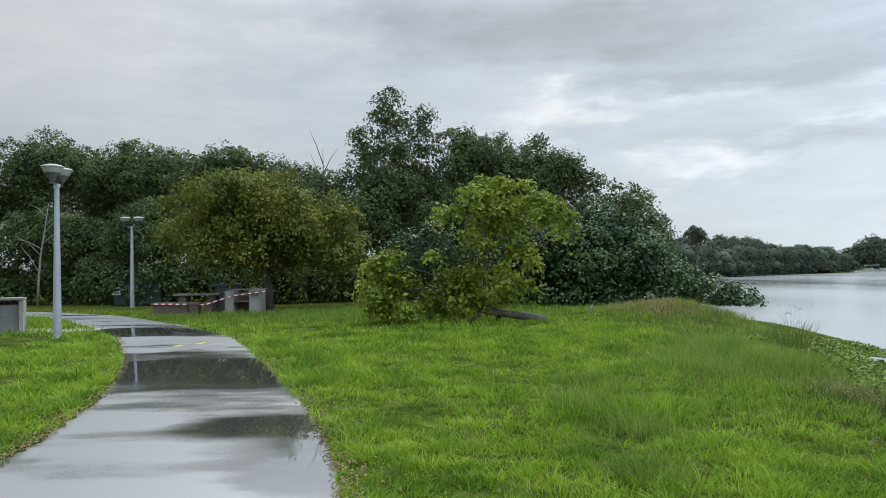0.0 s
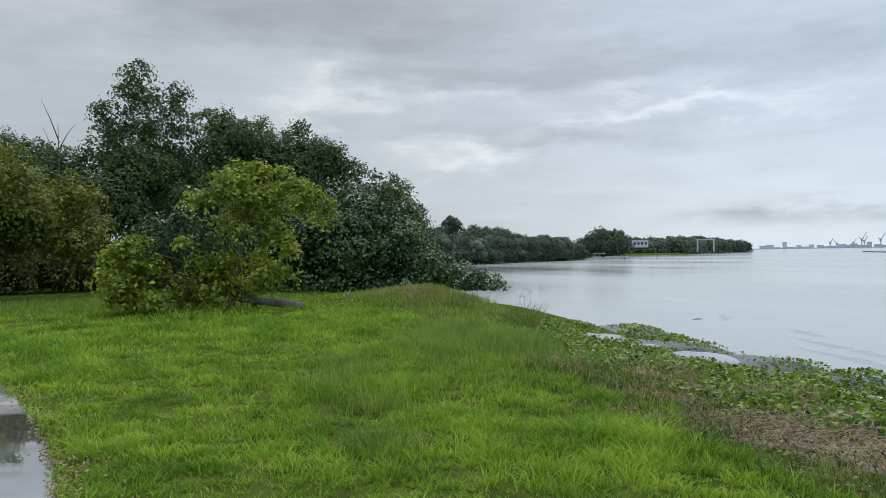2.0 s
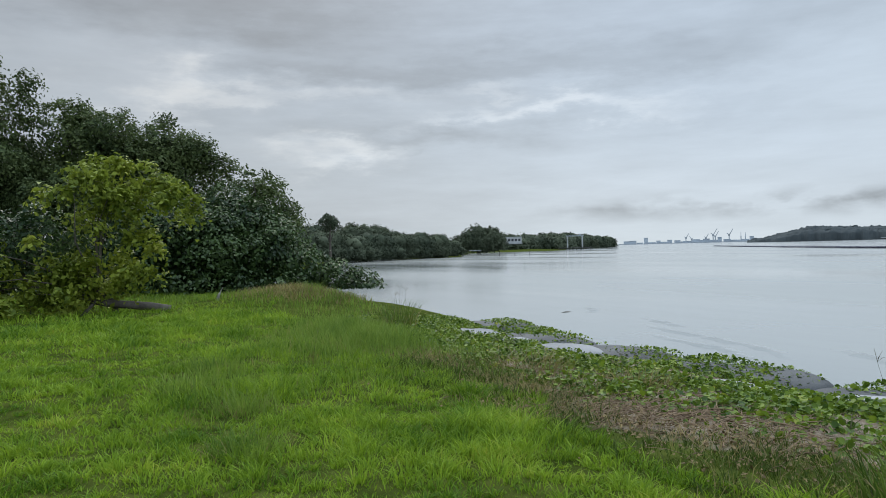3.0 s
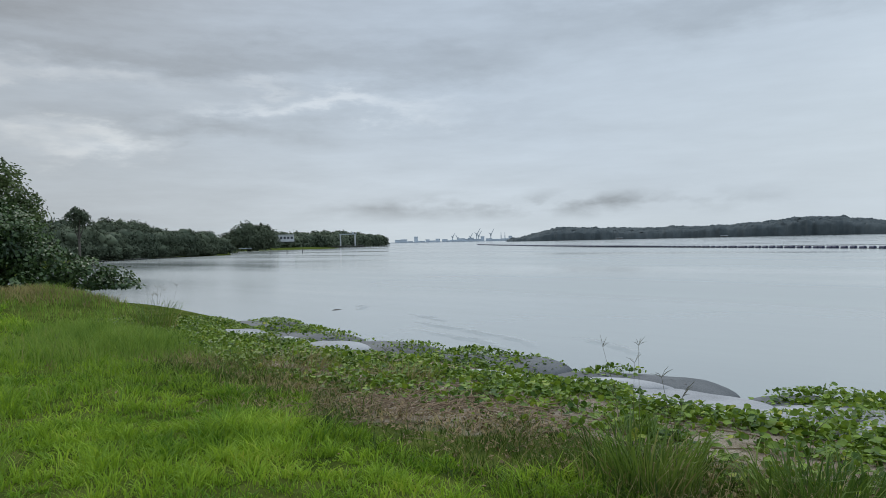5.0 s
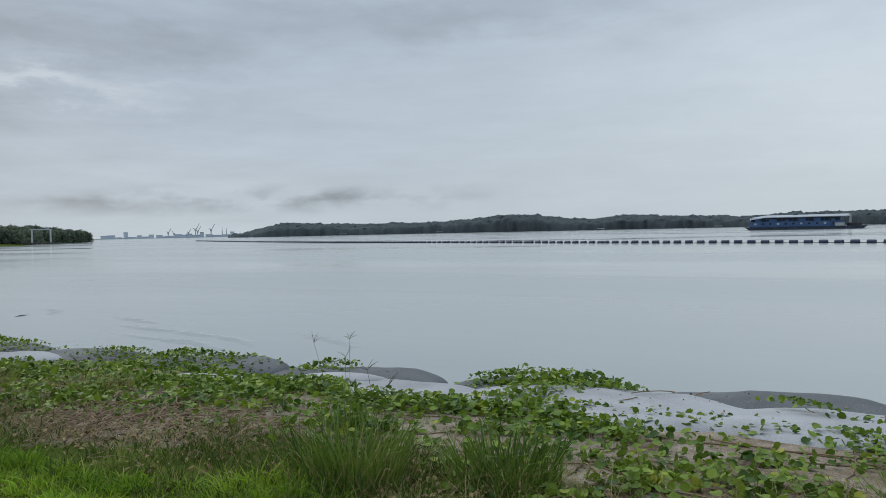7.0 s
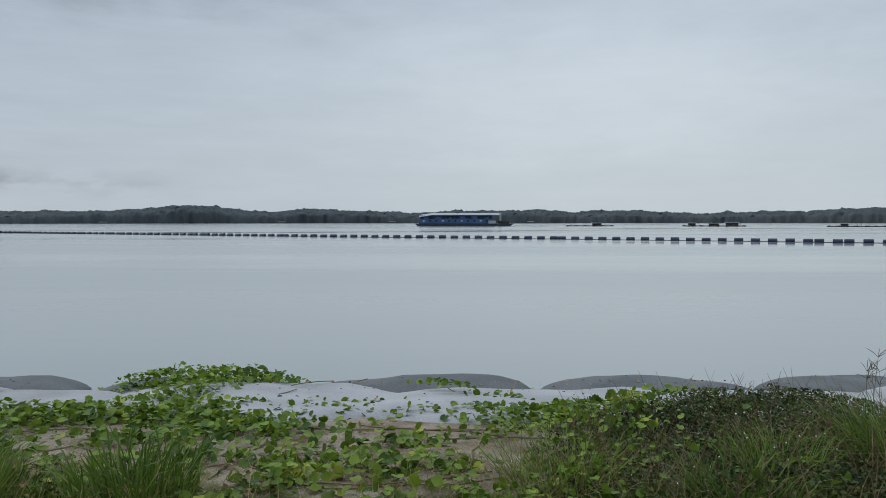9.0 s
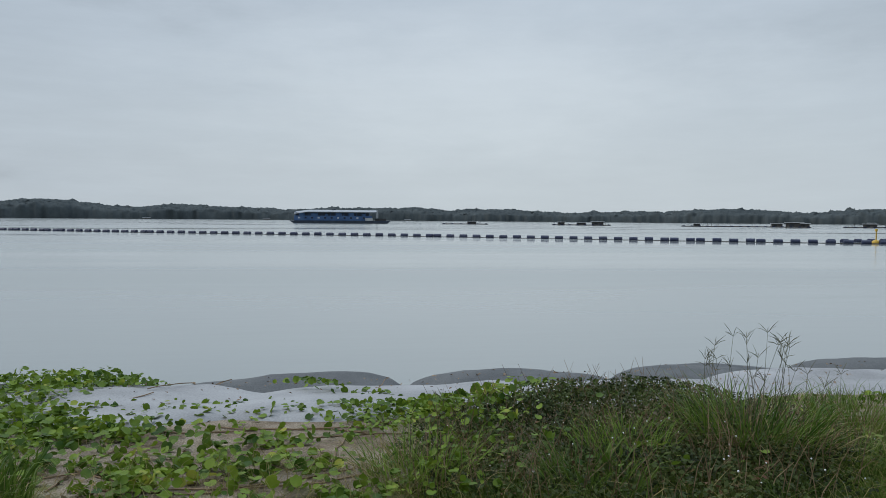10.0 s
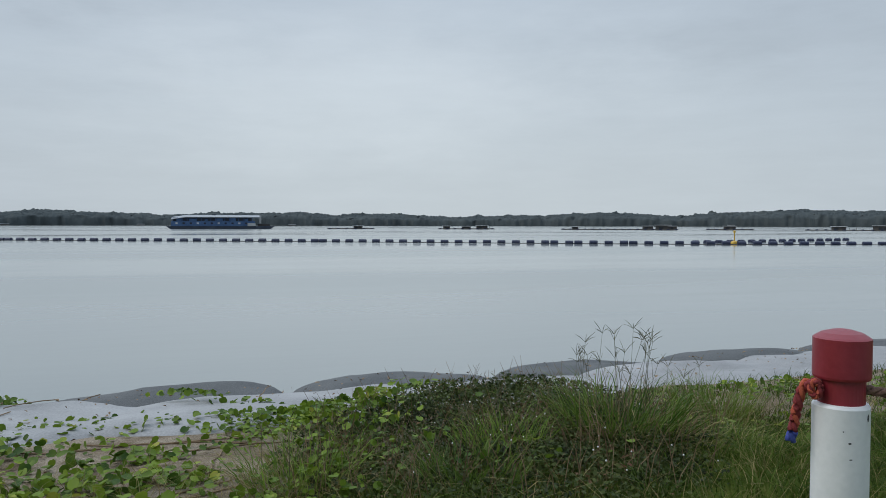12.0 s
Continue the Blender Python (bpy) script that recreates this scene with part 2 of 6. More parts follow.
def make_ground():
    """Earth and thatch that turns to sand down the bank."""
    mat = bpy.data.materials.new("earth_and_sand")
    n, l = nodes_of(mat)
    b = n["Principled BSDF"]
    geo = n.new("ShaderNodeNewGeometry")

    def tex(scale, detail):
        t = n.new("ShaderNodeTexNoise")
        t.inputs["Scale"].default_value, t.inputs["Detail"].default_value = scale, detail
        l.new(geo.outputs["Position"], t.inputs["Vector"])
        return t.outputs["Fac"]

    def ramp(fac, p0, c0, p1, c1):
        r = n.new("ShaderNodeValToRGB")
        r.color_ramp.elements[0].position, r.color_ramp.elements[1].position = p0, p1
        r.color_ramp.elements[0].color, r.color_ramp.elements[1].color = (*c0, 1), (*c1, 1)
        l.new(fac, r.inputs["Fac"])
        return r.outputs["Color"]

    grain, broad = tex(70, 4), tex(2.2, 6)
    earth = ramp(broad, 0.35, (0.036, 0.052, 0.010), 0.65, (0.092, 0.112, 0.024))
    sand = ramp(grain, 0.3, (0.15, 0.124, 0.09), 0.7, (0.40, 0.335, 0.262))
    stain = ramp(broad, 0.35, (0.55, 0.5, 0.45), 0.6, (1, 1, 1))
    ms = n.new("ShaderNodeMix")
    ms.data_type, ms.blend_type = "RGBA", "MULTIPLY"
    ms.inputs["Factor"].default_value = 1.0
    l.new(sand, ms.inputs["A"])
    l.new(stain, ms.inputs["B"])
    at = n.new("ShaderNodeAttribute")
    at.attribute_name = "sandy"
    edge = n.new("ShaderNodeMath")
    edge.operation = "ADD"
    l.new(at.outputs["Fac"], edge.inputs[0])
    l.new(tex(5.0, 5), edge.inputs[1])
    fac = n.new("ShaderNodeMapRange")
    fac.inputs["From Min"].default_value, fac.inputs["From Max"].default_value = 0.85, 1.15
    l.new(edge.outputs[0], fac.inputs["Value"])
    mx = n.new("ShaderNodeMix")
    mx.data_type = "RGBA"
    l.new(fac.outputs["Result"], mx.inputs["Factor"])
    l.new(earth, mx.inputs["A"])
    l.new(ms.outputs["Result"], mx.inputs["B"])
    l.new(mx.outputs["Result"], b.inputs["Base Color"])
    b.inputs["Roughness"].default_value = 0.92
    b.inputs["Specular IOR Level"].default_value = 0.0
    bp = n.new("ShaderNodeBump")
    bp.inputs["Strength"].default_value, bp.inputs["Distance"].default_value = 0.7, 0.02
    l.new(grain, bp.inputs["Height"])
    l.new(bp.outputs["Normal"], b.inputs["Normal"])
    return mat


M_GROUND = make_ground()
M_LAWN = leafy("lawn_blades", (0.074, 0.165, 0.012), (0.300, 0.440, 0.036), 0.35, 0.55, 1.1, (0.38, 0.43, 0.06), 0.16)
M_TUFT = leafy("coarse_tuft_blades", (0.048, 0.100, 0.014), (0.165, 0.235, 0.040), 0.3, 0.5, 1.4, (0.28, 0.27, 0.09), 0.2)
M_LONG = leafy("long_grass_blades", (0.098, 0.176, 0.024), (0.245, 0.350, 0.058), 0.35, 0.6, 1.4, (0.30, 0.28, 0.10), 0.2)
M_ROUGH = leafy("rough_grass_blades", (0.026, 0.052, 0.008), (0.100, 0.150, 0.024), 0.35, 0.6, 1.8, (0.20, 0.18, 0.07), 0.12)
M_DRY = leafy("dry_grass_blades", (0.13, 0.110, 0.04), (0.36, 0.295, 0.12), 0.3, 0.7, 0.8)
M_MAT = leafy("low_mat_leaves", (0.022, 0.032, 0.012), (0.082, 0.112, 0.026), 0.25, 0.55, 2.6, (0.17, 0.085, 0.05), 0.2)
M_CREEP = leafy("creeper_leaves", (0.036, 0.082, 0.009), (0.195, 0.285, 0.028), 0.3, 0.45, 3.0, (0.36, 0.36, 0.06), 0.2)
M_DARK = leafy("dark_foliage", (0.042, 0.068, 0.025), (0.128, 0.168, 0.058), 0.28, 0.6, 0.6, None, 0.15)
M_DEEP = leafy("glossy_foliage", (0.018, 0.042, 0.015), (0.080, 0.130, 0.036), 0.22, 0.42, 0.7, None, 0.28)
M_OLIVE = leafy("olive_foliage", (0.080, 0.112, 0.018), (0.205, 0.225, 0.040), 0.3, 0.55, 0.7, (0.27, 0.16, 0.03), 0.18)
M_LIME = leafy("yellow_green_foliage", (0.110, 0.160, 0.020), (0.34, 0.40, 0.055), 0.35, 0.5, 0.9, (0.42, 0.42, 0.07), 0.2)
# paler, greyer leaf colours stand in for haze over the far bank
M_FAR = leafy("hazed_far_foliage", (0.056, 0.074, 0.050), (0.112, 0.134, 0.084), 0.1, 0.8, 0.06, None, 0.08)
# forest green greyed and lifted: the haze over the water is in the colour
M_ISLE = mottled("hazed_island_forest", (0.052, 0.063, 0.067), (0.082, 0.095, 0.096), 0.03, 0.25, 0.95, 0.0, spec=0.05)
M_BARK = mottled("bark", (0.05, 0.042, 0.035), (0.16, 0.14, 0.115), 6, 60, 0.9, 0.6)
M_PALEBARK = mottled("pale_bark", (0.16, 0.15, 0.13), (0.34, 0.32, 0.28), 6, 60, 0.85, 0.5)
M_GALV = mottled("galvanised_steel", (0.36, 0.39, 0.42), (0.50, 0.53, 0.56), 3, 50, 0.45, 0.05, metal=0.5)
M_LAMPDARK = mottled("lamp_dark_metal", (0.07, 0.07, 0.07), (0.12, 0.12, 0.12), 5, 50, 0.5, 0.05)
M_LAMPPALE = mottled("lamp_diffuser", (0.34, 0.35, 0.345), (0.46, 0.47, 0.465), 8, 60, 0.4, 0.0)
M_CONC = mottled("weathered_concrete", (0.15, 0.14, 0.125), (0.37, 0.345, 0.31), 2.0, 30, 0.85, 0.35)
M_CONCDARK = mottled("stained_brown_concrete", (0.07, 0.05, 0.042), (0.19, 0.135, 0.11), 2.5, 30, 0.85, 0.35)
M_STONEGREY = mottled("grey_cement_panel", (0.11, 0.11, 0.11), (0.22, 0.22, 0.215), 2.5, 30, 0.85, 0.3)
M_STEELDARK = mottled("dark_grey_slab", (0.06, 0.07, 0.075), (0.13, 0.14, 0.15), 2.5, 40, 0.5, 0.1)
M_GREENBOX = mottled("dark_green_metal", (0.012, 0.02, 0.018), (0.03, 0.042, 0.04), 2, 40, 0.6, 0.1)
M_WHITE = mottled("white_paint", (0.70, 0.72, 0.73), (0.82, 0.83, 0.84), 5, 60, 0.4, 0.06)
M_REDPAINT = mottled("faded_red_paint", (0.21, 0.017, 0.027), (0.275, 0.029, 0.042), 9, 70, 0.42, 0.06)
M_CHIP = mottled("chipped_metal", (0.03, 0.035, 0.04), (0.08, 0.08, 0.09), 30, 90, 0.6, 0.1)
M_ROPE = mottled("orange_red_rope", (0.34, 0.055, 0.035), (0.52, 0.12, 0.06), 40, 200, 0.9, 0.5)
M_ROPERED = mottled("crimson_rope", (0.16, 0.02, 0.025), (0.30, 0.045, 0.045), 40, 200, 0.9, 0.5)
M_ROPEOLD = mottled("brown_rope", (0.10, 0.06, 0.045), (0.24, 0.14, 0.10), 40, 200, 0.9, 0.5)
M_BLUE = mottled("blue_twine", (0.03, 0.05, 0.25), (0.06, 0.09, 0.35), 40, 200, 0.8, 0.3)
M_BAGWHITE = mottled("bleached_geotextile", (0.205, 0.205, 0.205), (0.37, 0.37, 0.368), 1.2, 45, 0.9, 0.35)
M_BAGGREY = mottled("wet_grey_geotextile", (0.034, 0.038, 0.041), (0.125, 0.128, 0.126), 1.4, 60, 0.75, 0.6, detail_mix=0.55)
M_DRUM = mottled("navy_blue_plastic", (0.008, 0.014, 0.042), (0.018, 0.028, 0.075), 2, 20, 0.55, 0.05)
M_BARGE = mottled("blue_barge_paint", (0.05, 0.11, 0.25), (0.11, 0.21, 0.40), 0.3, 2, 0.6, 0.05)
M_BARGEDARK = mottled("barge_dark_steel_and_shade", (0.02, 0.03, 0.05), (0.06, 0.08, 0.11), 0.5, 3, 0.6, 0.05)
M_ROOFSHEET = mottled("pale_sheet_roof", (0.50, 0.53, 0.55), (0.66, 0.68, 0.70), 0.3, 3, 0.5, 0.05)
M_BARGEROOF = mottled("grey_sheet_roof", (0.26, 0.28, 0.30), (0.38, 0.40, 0.42), 0.4, 3, 0.6, 0.05)
M_TIMBER = mottled("grey_timber", (0.05, 0.05, 0.05), (0.14, 0.13, 0.12), 0.6, 6, 0.85, 0.1)
# both greys are paled in the base colour to imitate distance haze
M_HAZEGREY = mottled("haze_grey_steel", (0.42, 0.47, 0.51), (0.50, 0.55, 0.59), 0.02, 0.2, 0.8, 0.0)
M_CRANE = mottled("hazed_crane_steel", (0.36, 0.39, 0.42), (0.44, 0.47, 0.50), 0.02, 0.2, 0.8, 0.0)
M_HOUSE = mottled("pale_render", (0.42, 0.43, 0.43), (0.55, 0.56, 0.56), 0.3, 3, 0.8, 0.05)
M_WINDOW = mottled("dark_window", (0.03, 0.035, 0.04), (0.06, 0.07, 0.08), 1, 5, 0.2, 0.0)
M_YELLOW = mottled("yellow_road_paint", (0.45, 0.30, 0.04), (0.62, 0.45, 0.08), 8, 60, 0.6, 0.1)
M_TWIG = mottled("dead_twigs", (0.10, 0.062, 0.036), (0.31, 0.215, 0.125), 8, 60, 0.9, 0.2, island=0.6)
M_LITTER = mottled("leaf_litter", (0.10, 0.07, 0.03), (0.28, 0.20, 0.09), 8, 60, 0.9, 0.2, island=0.7)
M_TAPEW = mottled("white_tape", (0.70, 0.70, 0.70), (0.80, 0.80, 0.80), 5, 50, 0.5, 0.0)
M_TAPER = mottled("red_tape", (0.45, 0.05, 0.05), (0.55, 0.08, 0.07), 5, 50, 0.5, 0.0)
M_BUOY = mottled("yellow_buoy", (0.55, 0.34, 0.04), (0.65, 0.42, 0.06), 2, 20, 0.5, 0.0)
M_INK = mottled("dark_lettering", (0.03, 0.03, 0.03), (0.06, 0.06, 0.06), 5, 50, 0.7, 0.0)
RNG = np.random.default_rng(7)


# ---- mesh helpers ----
def raw_mesh(name, verts, faces, mats, smooth=False):
    """A mesh from arrays. faces: an (n, 3) or (n, 4) array, or a list of such arrays."""
    me = bpy.data.meshes.new(name)
    faces = faces if isinstance(faces, list) else [faces]
    verts = np.asarray(verts, dtype=np.float32)
    loops = np.concatenate([f.ravel() for f in faces]).astype(np.int32)
    sizes = np.concatenate([np.full(len(f), f.shape[1]) for f in faces]).astype(np.int32)
    starts = np.concatenate([[0], np.cumsum(sizes)[:-1]]).astype(np.int32)
    me.vertices.add(len(verts))
    me.vertices.foreach_set("co", verts.ravel())
    me.loops.add(len(loops))
    me.loops.foreach_set("vertex_index", loops)
    me.polygons.add(len(sizes))
    me.polygons.foreach_set("loop_start", starts)
    me.polygons.foreach_set("loop_total", sizes)
    if smooth:
        me.polygons.foreach_set("use_smooth", np.ones(len(sizes), dtype=bool))
    me.update(calc_edges=True)
    for m in mats if isinstance(mats, (list, tuple)) else [mats]:
        me.materials.append(m)
    return me


def part(name, bm, material, parent=None, label="", smooth=False):
    me = bpy.data.meshes.new(name)
    bmesh.ops.recalc_face_normals(bm, faces=bm.faces[:])
    bm.to_mesh(me)
    bm.free()
    me.materials.append(material)
    for p in me.polygons:
        p.use_smooth = smooth
    ob = new(name, me)
    ob.parent = parent
    if label:
        tagged(ob, label)
    return ob


def raw_part(name, me, parent=None, label=""):
    ob = new(name, me)
    ob.parent = parent
    if label:
        tagged(ob, label)
    return ob


def box(w, d, h, at=(0, 0, 0), bevel=0.01, turn=None):
    """A bevelled box with its base centre at `at`."""
    bm = bmesh.new()
    bmesh.ops.create_cube(bm, size=1)
    bmesh.ops.scale(bm, vec=(w, d, h), verts=bm.verts)
    if bevel:
        bmesh.ops.bevel(bm, geom=bm.edges[:], offset=min(bevel, 0.3 * min(w, d, h)), segments=2, affect="EDGES")
    m = Matrix.Translation((at[0], at[1], at[2] + h / 2))
    bmesh.ops.transform(bm, matrix=m if turn is None else m @ turn, verts=bm.verts)
    return bm


def lathe(profile, seg=24, at=(0, 0, 0)):
    """A turned body from (radius, z) pairs."""
    bm = bmesh.new()
    rings = []
    for r, z in profile:
        rings.append([bm.verts.new((at[0] + r * math.cos(2 * math.pi * k / seg), at[1] + r * math.sin(2 * math.pi * k / seg), at[2] + z)) for k in range(seg)])
    for a, b in zip(rings, rings[1:]):
        for k in range(seg):
            bm.faces.new((a[k], a[(k + 1) % seg], b[(k + 1) % seg], b[k]))
    bm.faces.new(rings[0][::-1])
    bm.faces.new(rings[-1])
    return bm


def tube(points, radii, seg=7, bm=None):
    """A tapered tube through points."""
    bm = bm or bmesh.new()
    points = [Vector(p) for p in points]
    rings = []
    for i, p in enumerate(points):
        way = (points[min(i + 1, len(points) - 1)] - points[max(i - 1, 0)]).normalized()
        side = way.cross(Vector((0, 0, 1)) if abs(way.z) < 0.9 else Vector((1, 0, 0))).normalized()
        up = side.cross(way)
        rings.append([bm.verts.new(p + radii[i] * (math.cos(2 * math.pi * k / seg) * side + math.sin(2 * math.pi * k / seg) * up)) for k in range(seg)])
    for a, b in zip(rings, rings[1:]):
        for k in range(seg):
            bm.faces.new((a[k], a[(k + 1) % seg], b[(k + 1) % seg], b[k]))
    bm.faces.new(rings[0][::-1])
    bm.faces.new(rings[-1])
    return bm


def holder(name, at, label, category, group="", turn=0.0):
    e = new(name)
    e.location = at
    e.rotation_euler = (0, 0, radians(turn))
    return tagged(e, label, category, group)


# ---- the lie of the land ----
WATER_Z = -0.85
SHORE_Y = np.array([-4000, -60, -14, -5, 5, 14, 18, 26, 32, 60, 137, 168, 229, 262, 365, 420, 560, 4000])
SHORE_X = np.array([40, 16, 10.6, 10.4, 10.7, 11.0, 12.0, 13.4, 13.0, 16, 53, 95, 143, 190, 330, 320, 150, -500])


def shore(y):
    return np.interp(y, SHORE_Y, SHORE_X)


def vnoise(x, y, scale, seed=0.0):
    """Smooth value noise on arrays, -1 to 1."""
    x, y = np.asarray(x) * scale + 17.3 + seed, np.asarray(y) * scale + 5.1 - seed
    i, j = np.floor(x), np.floor(y)
    u, v = x - i, y - j
    u, v = u * u * (3 - 2 * u), v * v * (3 - 2 * v)

    def h(a, b):
        s = np.sin(a * 127.1 + b * 311.7) * 43758.5453
        return 2 * (s - np.floor(s)) - 1

    return (h(i, j) * (1 - u) + h(i + 1, j) * u) * (1 - v) + (h(i, j + 1) * (1 - u) + h(i + 1, j + 1) * u) * v


def ground_z(x, y):
    x, y = np.asarray(x, dtype=float), np.asarray(y, dtype=float)
    d = shore(y) - x
    z = np.interp(d, [-12, -2, 0, 1.6, 3.2, 5, 6.5, 8.5, 40], [-3.0, -1.5, -1.0, -0.62, -0.42, -0.27, -0.12, 0.0, 0.0])
    z = z + 0.50 * np.exp(-(((x - 7.2) / 2.3) ** 2 + ((y - 22.6) / 1.9) ** 2))
    z = z + 3.6 * np.exp(-(((x - 168) / 20) ** 2 + ((y - 262) / 15) ** 2))
    rough = np.clip((d - 1) / 6, 0, 1)
    z = z + rough * (0.03 * vnoise(x, y, 0.45) + 0.012 * vnoise(x, y, 1.7, 3.0)) * np.clip((x + 0.3) / 3, 0.05, 1)
    return z


def grid_axis(lo, hi, near_lo, near_hi, step, grow=1.35):
    a = list(np.arange(near_lo, near_hi + step / 2, step))
    s = step
    while a[-1] < hi:
        s *= grow
        a.append(a[-1] + s)
    s = step
    while a[0] > lo:
        s *= grow
        a.insert(0, a[0] - s)
    return np.array(a)


def build_ground():
    xs, ys = grid_axis(-4000, 4200, -18, 14, 0.3), grid_axis(-4000, 4200, -14, 34, 0.3)
    X, Y = np.meshgrid(xs, ys)
    Z = ground_z(X, Y)
    verts = np.column_stack([X.ravel(), Y.ravel(), Z.ravel()])
    nx, ny = len(xs), len(ys)
    i = (np.arange(ny - 1)[:, None] * nx + np.arange(nx - 1)[None]).ravel()
    faces = np.column_stack([i, i + 1, i + nx + 1, i + nx])
    me = raw_mesh("ground", verts, faces, M_GROUND, True)
    cx, cy = verts[:, 0], verts[:, 1]
    sandy = np.clip((6.0 - shore(cy) + cx) / 1.6 + 0.35 * vnoise(cx, cy, 0.6, 2.0), 0, 1) * np.clip((17 - cy) / 4, 0.25, 1) * np.clip((60 - cy) / 20, 0, 1)
    sandy = np.maximum(sandy, np.exp(-(((cx - 5.6) / 1.2) ** 2 + ((cy - 5.0) / 1.6) ** 2)))
    me.attributes.new("sandy", "FLOAT", "POINT").data.foreach_set("value", sandy.astype(np.float32))
    tagged(new("ground", me), "grass-covered earth bank sloping to a sandy shore", "ground", kind="structure")


def build_water():
    bm = bmesh.new()
    vs = [bm.verts.new(p) for p in ((-4000, -4000, 0), (4200, -4000, 0), (4200, 4200, 0), (-4000, 4200, 0))]
    bm.faces.new(vs)
    ob = part("water", bm, M_WATER)
    ob.location.z = WATER_Z
    tagged(ob, "calm grey silty river water", "water", kind="structure")


PATH_L = np.array([(-3.3, -9), (-3.3, 0), (-3.45, 4.0), (-3.6, 5.9), (-3.8, 7.2), (-4.3, 9.2), (-5.6, 12.8), (-7.4, 16.6), (-8.8, 19.0), (-11.2, 22.5), (-15.6, 27.6), (-24, 31.5), (-40, 34)])
PATH_R = np.array([(-0.35, -9), (-0.4, 0), (-0.55, 3.4), (-0.7, 4.9), (-1.0, 6.3), (-1.6, 8.3), (-2.9, 12.0), (-4.6, 16.3), (-6.1, 19.2), (-8.6, 22.7), (-13.8, 28.6), (-23, 33.6), (-39.5, 36.5)])


def smooth_line(p, n):
    """Catmull-Rom through points, n samples."""
    p = np.vstack([2 * p[0] - p[1], p, 2 * p[-1] - p[-2]])
    s = np.linspace(0, len(p) - 3 - 1e-6, n)
    i = s.astype(int)
    u = (s - i)[:, None]
    a, b, c, d = p[i], p[i + 1], p[i + 2], p[i + 3]
    return 0.5 * (2 * b + (c - a) * u + (2 * a - 5 * b + 4 * c - d) * u**2 + (3 * b - a - 3 * c + d) * u**3)


LINE_L, LINE_R = smooth_line(PATH_L, 240), smooth_line(PATH_R, 240)


def on_path(x, y, margin=0.0):
    """True where (x, y) lies on the path, widened by margin."""
    j = np.clip(np.searchsorted(LINE_L[:, 1], y), 0, 239)
    k = np.clip(np.searchsorted(LINE_R[:, 1], y), 0, 239)
    return (x > LINE_L[j, 0] - margin) & (x < LINE_R[k, 0] + margin)


def build_path():
    n, m = 240, 12
    wob = 0.05 * vnoise(np.arange(n), np.zeros(n), 0.6)
    rows = []
    for k in range(m + 1):
        f = k / m
        p = LINE_L * (1 - f) + LINE_R * f
        p[:, 0] += wob * (1 if k in (0, m) else 0)
        z = 0.006 + 0.018 * math.sin(math.pi * f)
        rows.append(np.column_stack([p, ground_z(p[:, 0], p[:, 1]) * 0.2 + z]))
    verts = np.concatenate(rows)
    i = (np.arange(m)[:, None] * n + np.arange(n - 1)[None]).ravel()
    faces = np.column_stack([i, i + n, i + n + 1, i + 1])
    me = raw_mesh("footpath", verts, faces, M_ASPHALT, True)
    vx, vy = verts[:, 0], verts[:, 1]
    wet = 0.8 * np.exp(-(((vy - 11.0 + 0.25 * (vx + 3)) / 1.6) ** 2)) + 0.8 * np.exp(-(((vy - 19.3) / 1.3) ** 2)) + 0.5 * np.exp(-(((vy - 6.5) / 2.2) ** 2 + ((vx + 1.1) / 0.5) ** 2)) + 0.4 * np.exp(-(((vy - 7.3) / 0.7) ** 2 + ((vx + 2.0) / 0.6) ** 2))
    me.attributes.new("pooled", "FLOAT", "POINT").data.foreach_set("value", wet.astype(np.float32))
    tagged(new("footpath", me), "rain-wet dark asphalt footpath with puddles", "path", kind="structure")


build_ground()
build_water()
build_path()


# ---- grass ----
def blades(name, x, y, height, width, lean, mat, label, droop=0.35, way=None):
    """Many bent tapering blades in one mesh."""
    n = len(x)
    a, b = RNG.uniform(0, 2 * np.pi, n), RNG.uniform(0, 2 * np.pi, n)
    b = b if way is None else way
    z = ground_z(x, y) - 0.01
    side = np.column_stack([np.cos(a), np.sin(a), np.zeros(n)]) * (width / 2)[:, None]
    to = np.column_stack([np.cos(b), np.sin(b), np.zeros(n)]) * (lean * height)[:, None]
    base = np.column_stack([x, y, z])
    mid = base + to * 0.35 + np.column_stack([np.zeros(n), np.zeros(n), height * 0.6])
    tip = base + to * (1 + droop) + np.column_stack([np.zeros(n), np.zeros(n), height])
    v = np.stack([base - side, base + side, mid + side * 0.75, mid - side * 0.75, tip], 1).reshape(-1, 3)
    i = np.arange(n)[:, None] * 5
    me = raw_mesh(name, v, [i + np.array([0, 1, 2, 3]), i + np.array([3, 2, 4])], mat)
    return tagged(new(name, me), label, "grass", kind="stuff")


def scatter(x0, x1, y0, y1, density):
    n = int((x1 - x0) * (y1 - y0) * density)
    return RNG.uniform(x0, x1, n), RNG.uniform(y0, y1, n)


def shore_gap(x, y):
    return shore(y) - x


